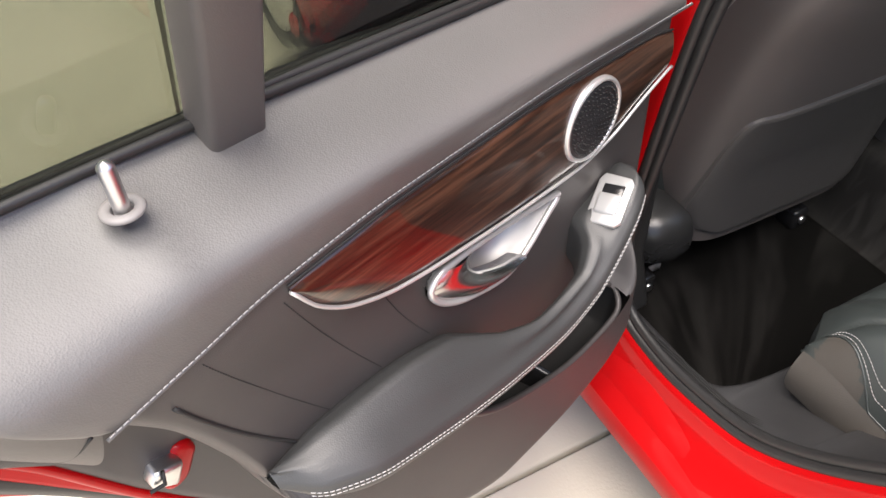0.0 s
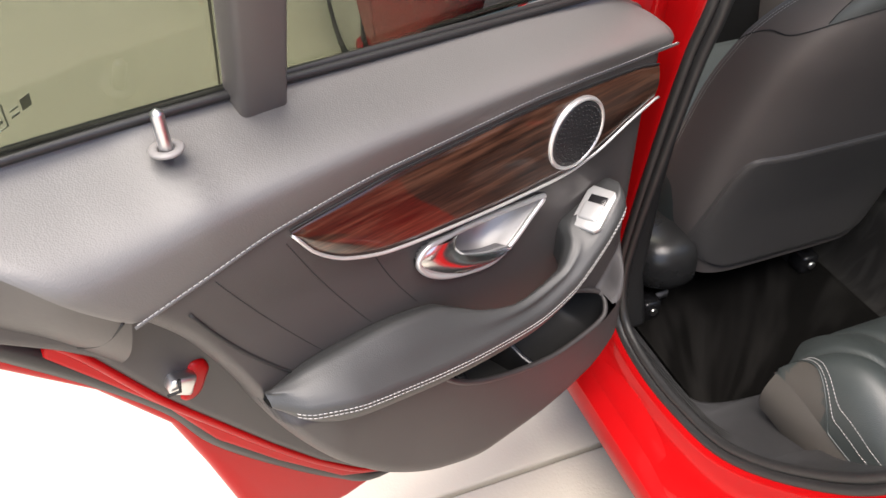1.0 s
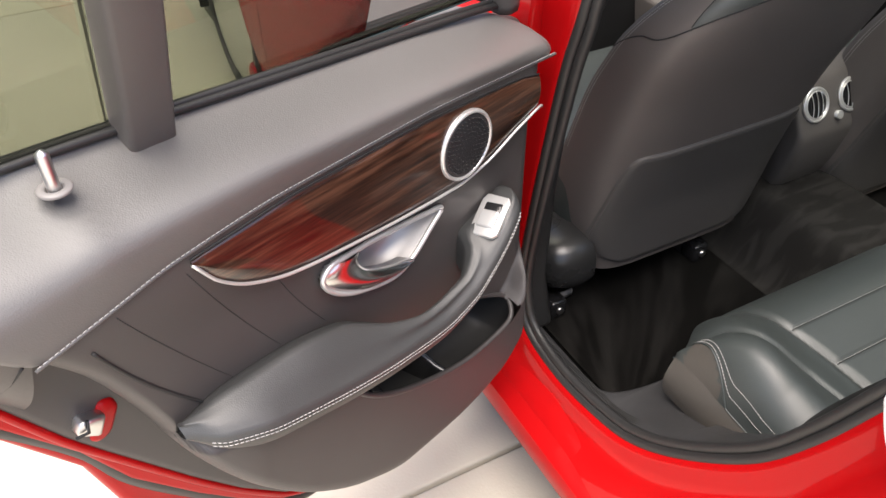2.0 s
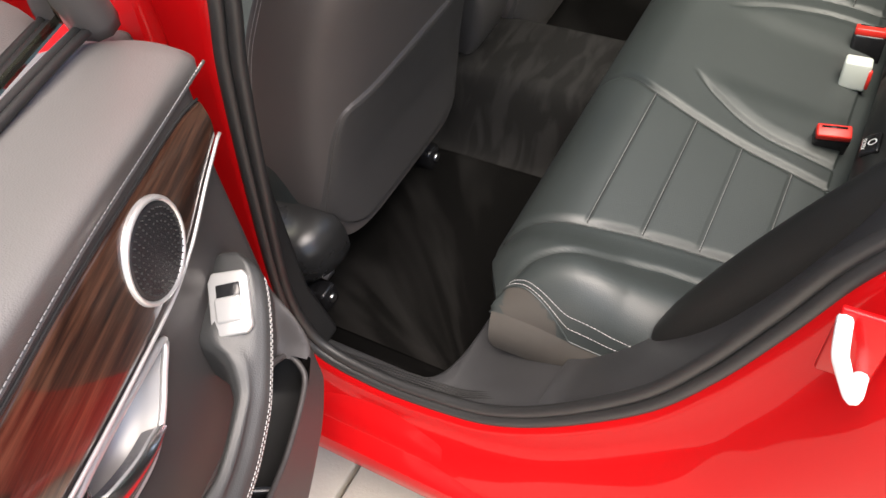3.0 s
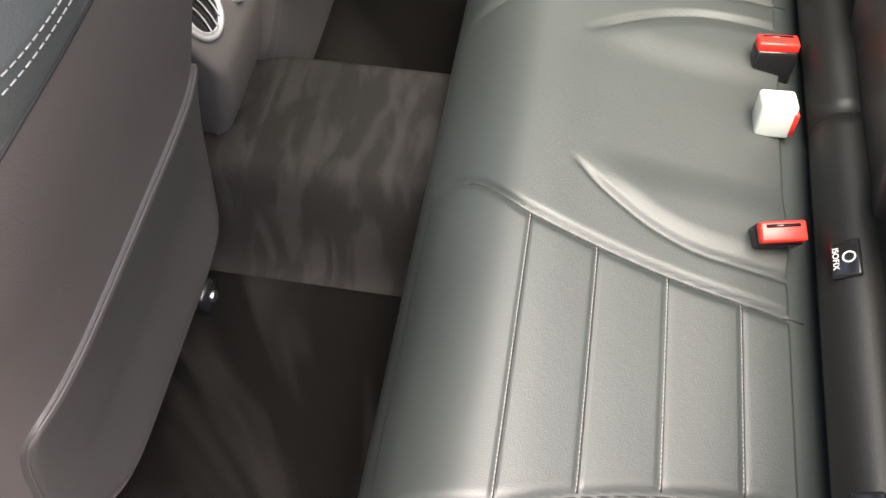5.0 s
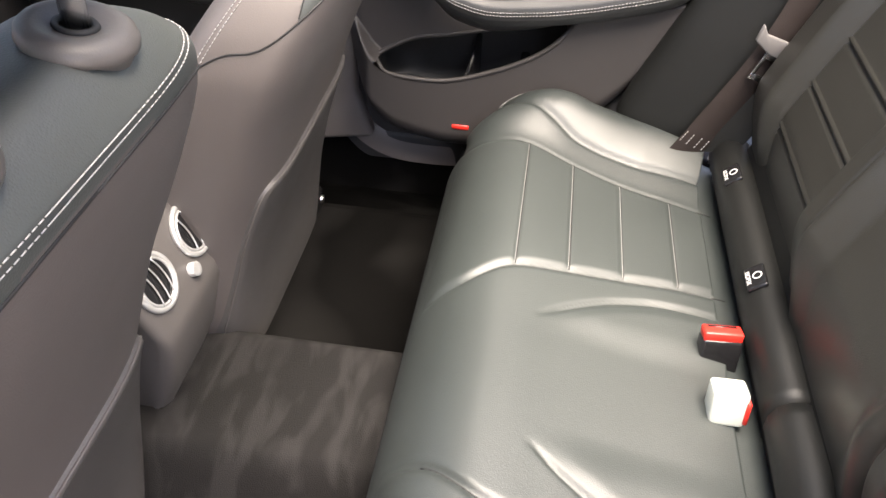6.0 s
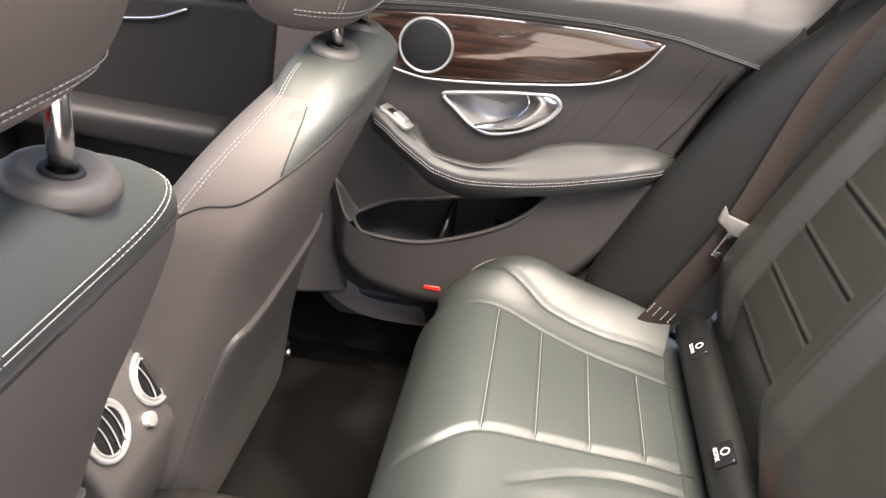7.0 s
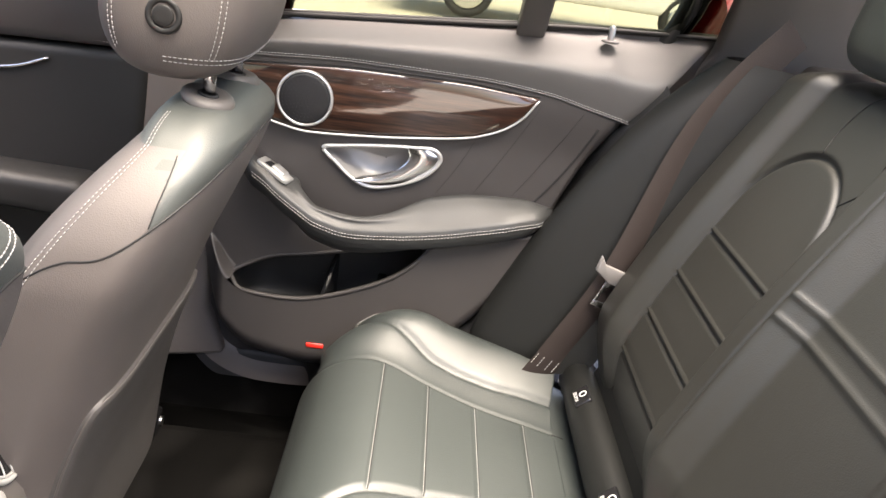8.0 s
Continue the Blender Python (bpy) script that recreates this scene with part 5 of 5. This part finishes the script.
# ---- belts, buckles, tags ----
def build_buckle(x, y, z, yaw, red):
    b = thing("belt_buckle", "black seat belt buckle with a red release button" if red else "pale grey plastic buckle with a red edge", "seat belt buckle", pose(x, y, z, 0, -18 if x < 0 else 12, yaw), "buckles")
    if red:
        part("buckle_body", bevelled(box(0, 0, -0.035, 0.027, 0.054, 0.07), 0.005, 3), GLOSS, b)
        part("release_button", bevelled(box(0.0, 0.0, 0.004, 0.024, 0.052, 0.014), 0.003, 2), REDPLASTIC, b, "bright red button")
        part("button_slot", box(0.006, 0.0, 0.0105, 0.004, 0.038, 0.002), GLOSS, b)
    else:
        part("buckle_body", bevelled(box(0, 0, -0.02, 0.036, 0.044, 0.05), 0.005, 3), CREAM, b)
        part("release_button", bevelled(box(-0.014, -0.022, -0.022, 0.012, 0.006, 0.034), 0.002, 1), REDPLASTIC, b)
    return b


build_buckle(-0.160, -0.204, 0.440, 12, True)
build_buckle(0.127, -0.210, 0.440, 4, True)
build_buckle(0.028, -0.207, 0.447, 2, False)


def build_belt():
    belt = thing("seat_belt", "dark brown seat belt with chrome tongue beside the backrest", "seat belt")
    mid = [(0.575, -0.190, 0.43), (0.575, -0.225, 0.50), (0.575, -0.296, 0.66), (0.595, -0.363, 0.876), (0.61, -0.418, 0.98), (0.63, -0.50, 1.08)]
    c = spline(mid, 30)

    def fn(i, s):
        d = (c[min(i + 1, 30)] - c[max(i - 1, 0)]).normalized()
        wide = Vector((1, 0.25, 0)).cross(d).normalized()
        return c[i] + wide * (0.030 * s) + Vector((-0.004, 0.002, 0)) * (1 - s * s)
    part("webbing", grid(fn, range(31), steps(-1, 1, 6)), WEBBING, belt, "brown black webbing")
    T = lambda a, b, h: tuple(Vector((0.570, -0.292, 0.655)) + Vector((0.22, -0.93, -0.36)).normalized() * (1.65 * a) + Vector((0.0, -0.36, 0.93)).normalized() * (1.75 * b) + Vector((-0.97, -0.22, -0.08)).normalized() * (h + 0.006))
    tongue = part("tongue", bevelled(prism([(-0.028, 0.0), (-0.031, 0.016), (-0.022, 0.009), (0.022, 0.009), (0.031, 0.016), (0.028, 0.0), (0.008, -0.007), (-0.008, -0.007)], T, 0.0, 0.009), 0.002, 2), GREYPLASTIC, belt, "grey plastic belt tongue")
    part("latch_plate", bevelled(join(*[prism([(a0, b0), (a1, b0), (a1, b1), (a0, b1)], T, 0.002, 0.006) for a0, a1, b0, b1 in ((-0.010, -0.006, -0.030, -0.004), (0.006, 0.010, -0.030, -0.004), (-0.010, 0.010, -0.034, -0.028), (-0.010, 0.010, -0.012, -0.004))]), 0.0008, 1), CHROME, tongue, "chrome latch loop")
    for s in (-0.8, -0.3, 0.3, 0.8):
        part("stitching", stitches([fn(i, s) + Vector((-0.003, 0.002, 0.001)) for i in (3, 4, 5)], 0.0008, 0.004, 0.002), THREAD, belt)
    return belt


build_belt()


def build_tag(x, y, z):
    tag = thing("anchor_tag", "black child seat anchor cover with white lettering", "cover tag", pose(x, y, z, 40, 0, 180), "anchor covers")
    part("tag_body", bevelled(box(0, 0, 0, 0.045, 0.03, 0.008), 0.003, 2), GLOSS, tag)
    part("tag_icon", ring(lambda a, b, h: (a, b + 0.004, 0.0046 + h * 0.2), 0.006, 0.001, 20, 5), WHITE, tag)
    cu = bpy.data.curves.new("lettering", "FONT")
    cu.body, cu.size, cu.align_x = "ISOFIX", 0.009, "CENTER"
    cu.materials.append(WHITE)
    dg = new("lettering", cu)
    dg.parent, dg.location = tag, (0, -0.012, 0.0046)


for x in (-0.205, -0.47, 0.215, 0.47):
    build_tag(x, -0.258, 0.474)


# ---- front passenger door seen past the seats ----
def build_front_door_trim():
    d = thing("front_door_trim", "dark closed front door trim with a chrome strip and lock pin", "car door")
    part("door_panel", bevelled(prism([(0.60, 0.30), (1.50, 0.30), (1.52, 0.86), (0.53, 0.89)], lambda a, b, h: (h, a, b), 0.70, 0.79), 0.02, 3), PLASTIC, d, "black lower panel")
    part("upper_trim", bevelled(prism([(0.53, 0.892), (1.52, 0.862), (1.52, 0.95), (0.58, 0.985), (0.52, 0.95)], lambda a, b, h: (h, a, b), 0.695, 0.79), 0.02, 3), SOFTGREY, d, "charcoal upper panel")
    part("armrest", bevelled(prism([(0.62, 0.60), (1.35, 0.64), (1.36, 0.69), (0.62, 0.67)], lambda a, b, h: (h, a, b), 0.62, 0.715), 0.02, 3), PLASTIC, d)
    part("chrome_strip", tube(spline([(0.697, 0.70, 0.86), (0.697, 0.78, 0.835), (0.697, 0.95, 0.825), (0.697, 1.3, 0.83)], 24), 0.0028, 6), CHROME, d)
    part("stitching", stitches([(0.698, y, 0.90) for y in steps(0.6, 1.4, 40)]), THREAD, d)
    part("lock_pin", disc(lambda a, b, h: (0.735 + a, 0.66 + b, 0.98 + h), 0.008, 0, 0.035, 16, 0.003), CHROME, d)


build_front_door_trim()


# ---- white car parked beyond ----
def build_far_car():
    far = thing("parked_car", "white car parked on the driveway beyond", "car", pose(9.4, -1.63, 0))
    body = [(-2.2, 0.35), (-2.2, 0.85), (-1.6, 0.98), (-0.8, 1.42), (0.7, 1.44), (1.3, 0.98), (2.2, 0.85), (2.25, 0.35)]
    part("body", bevelled(prism(body, lambda a, b, h: (h, a, b), 0.0, 1.7), 0.08, 3), WHITEPAINT, far, "white painted body", sharp=40)
    for y in (-1.35, 1.35):
        W = lambda a, b, h, y=y: (0.12 - h, y + a, 0.33 + b)
        wheel = part("wheel", disc(W, 0.22, 0.0, 0.12, 32), SATIN, far, "silver alloy wheel")
        part("tyre", ring(lambda a, b, h, W=W: W(a, b, 0.05 + h), 0.27, 0.055, 36, 8, 1.6), TYRE, wheel)


build_far_car()
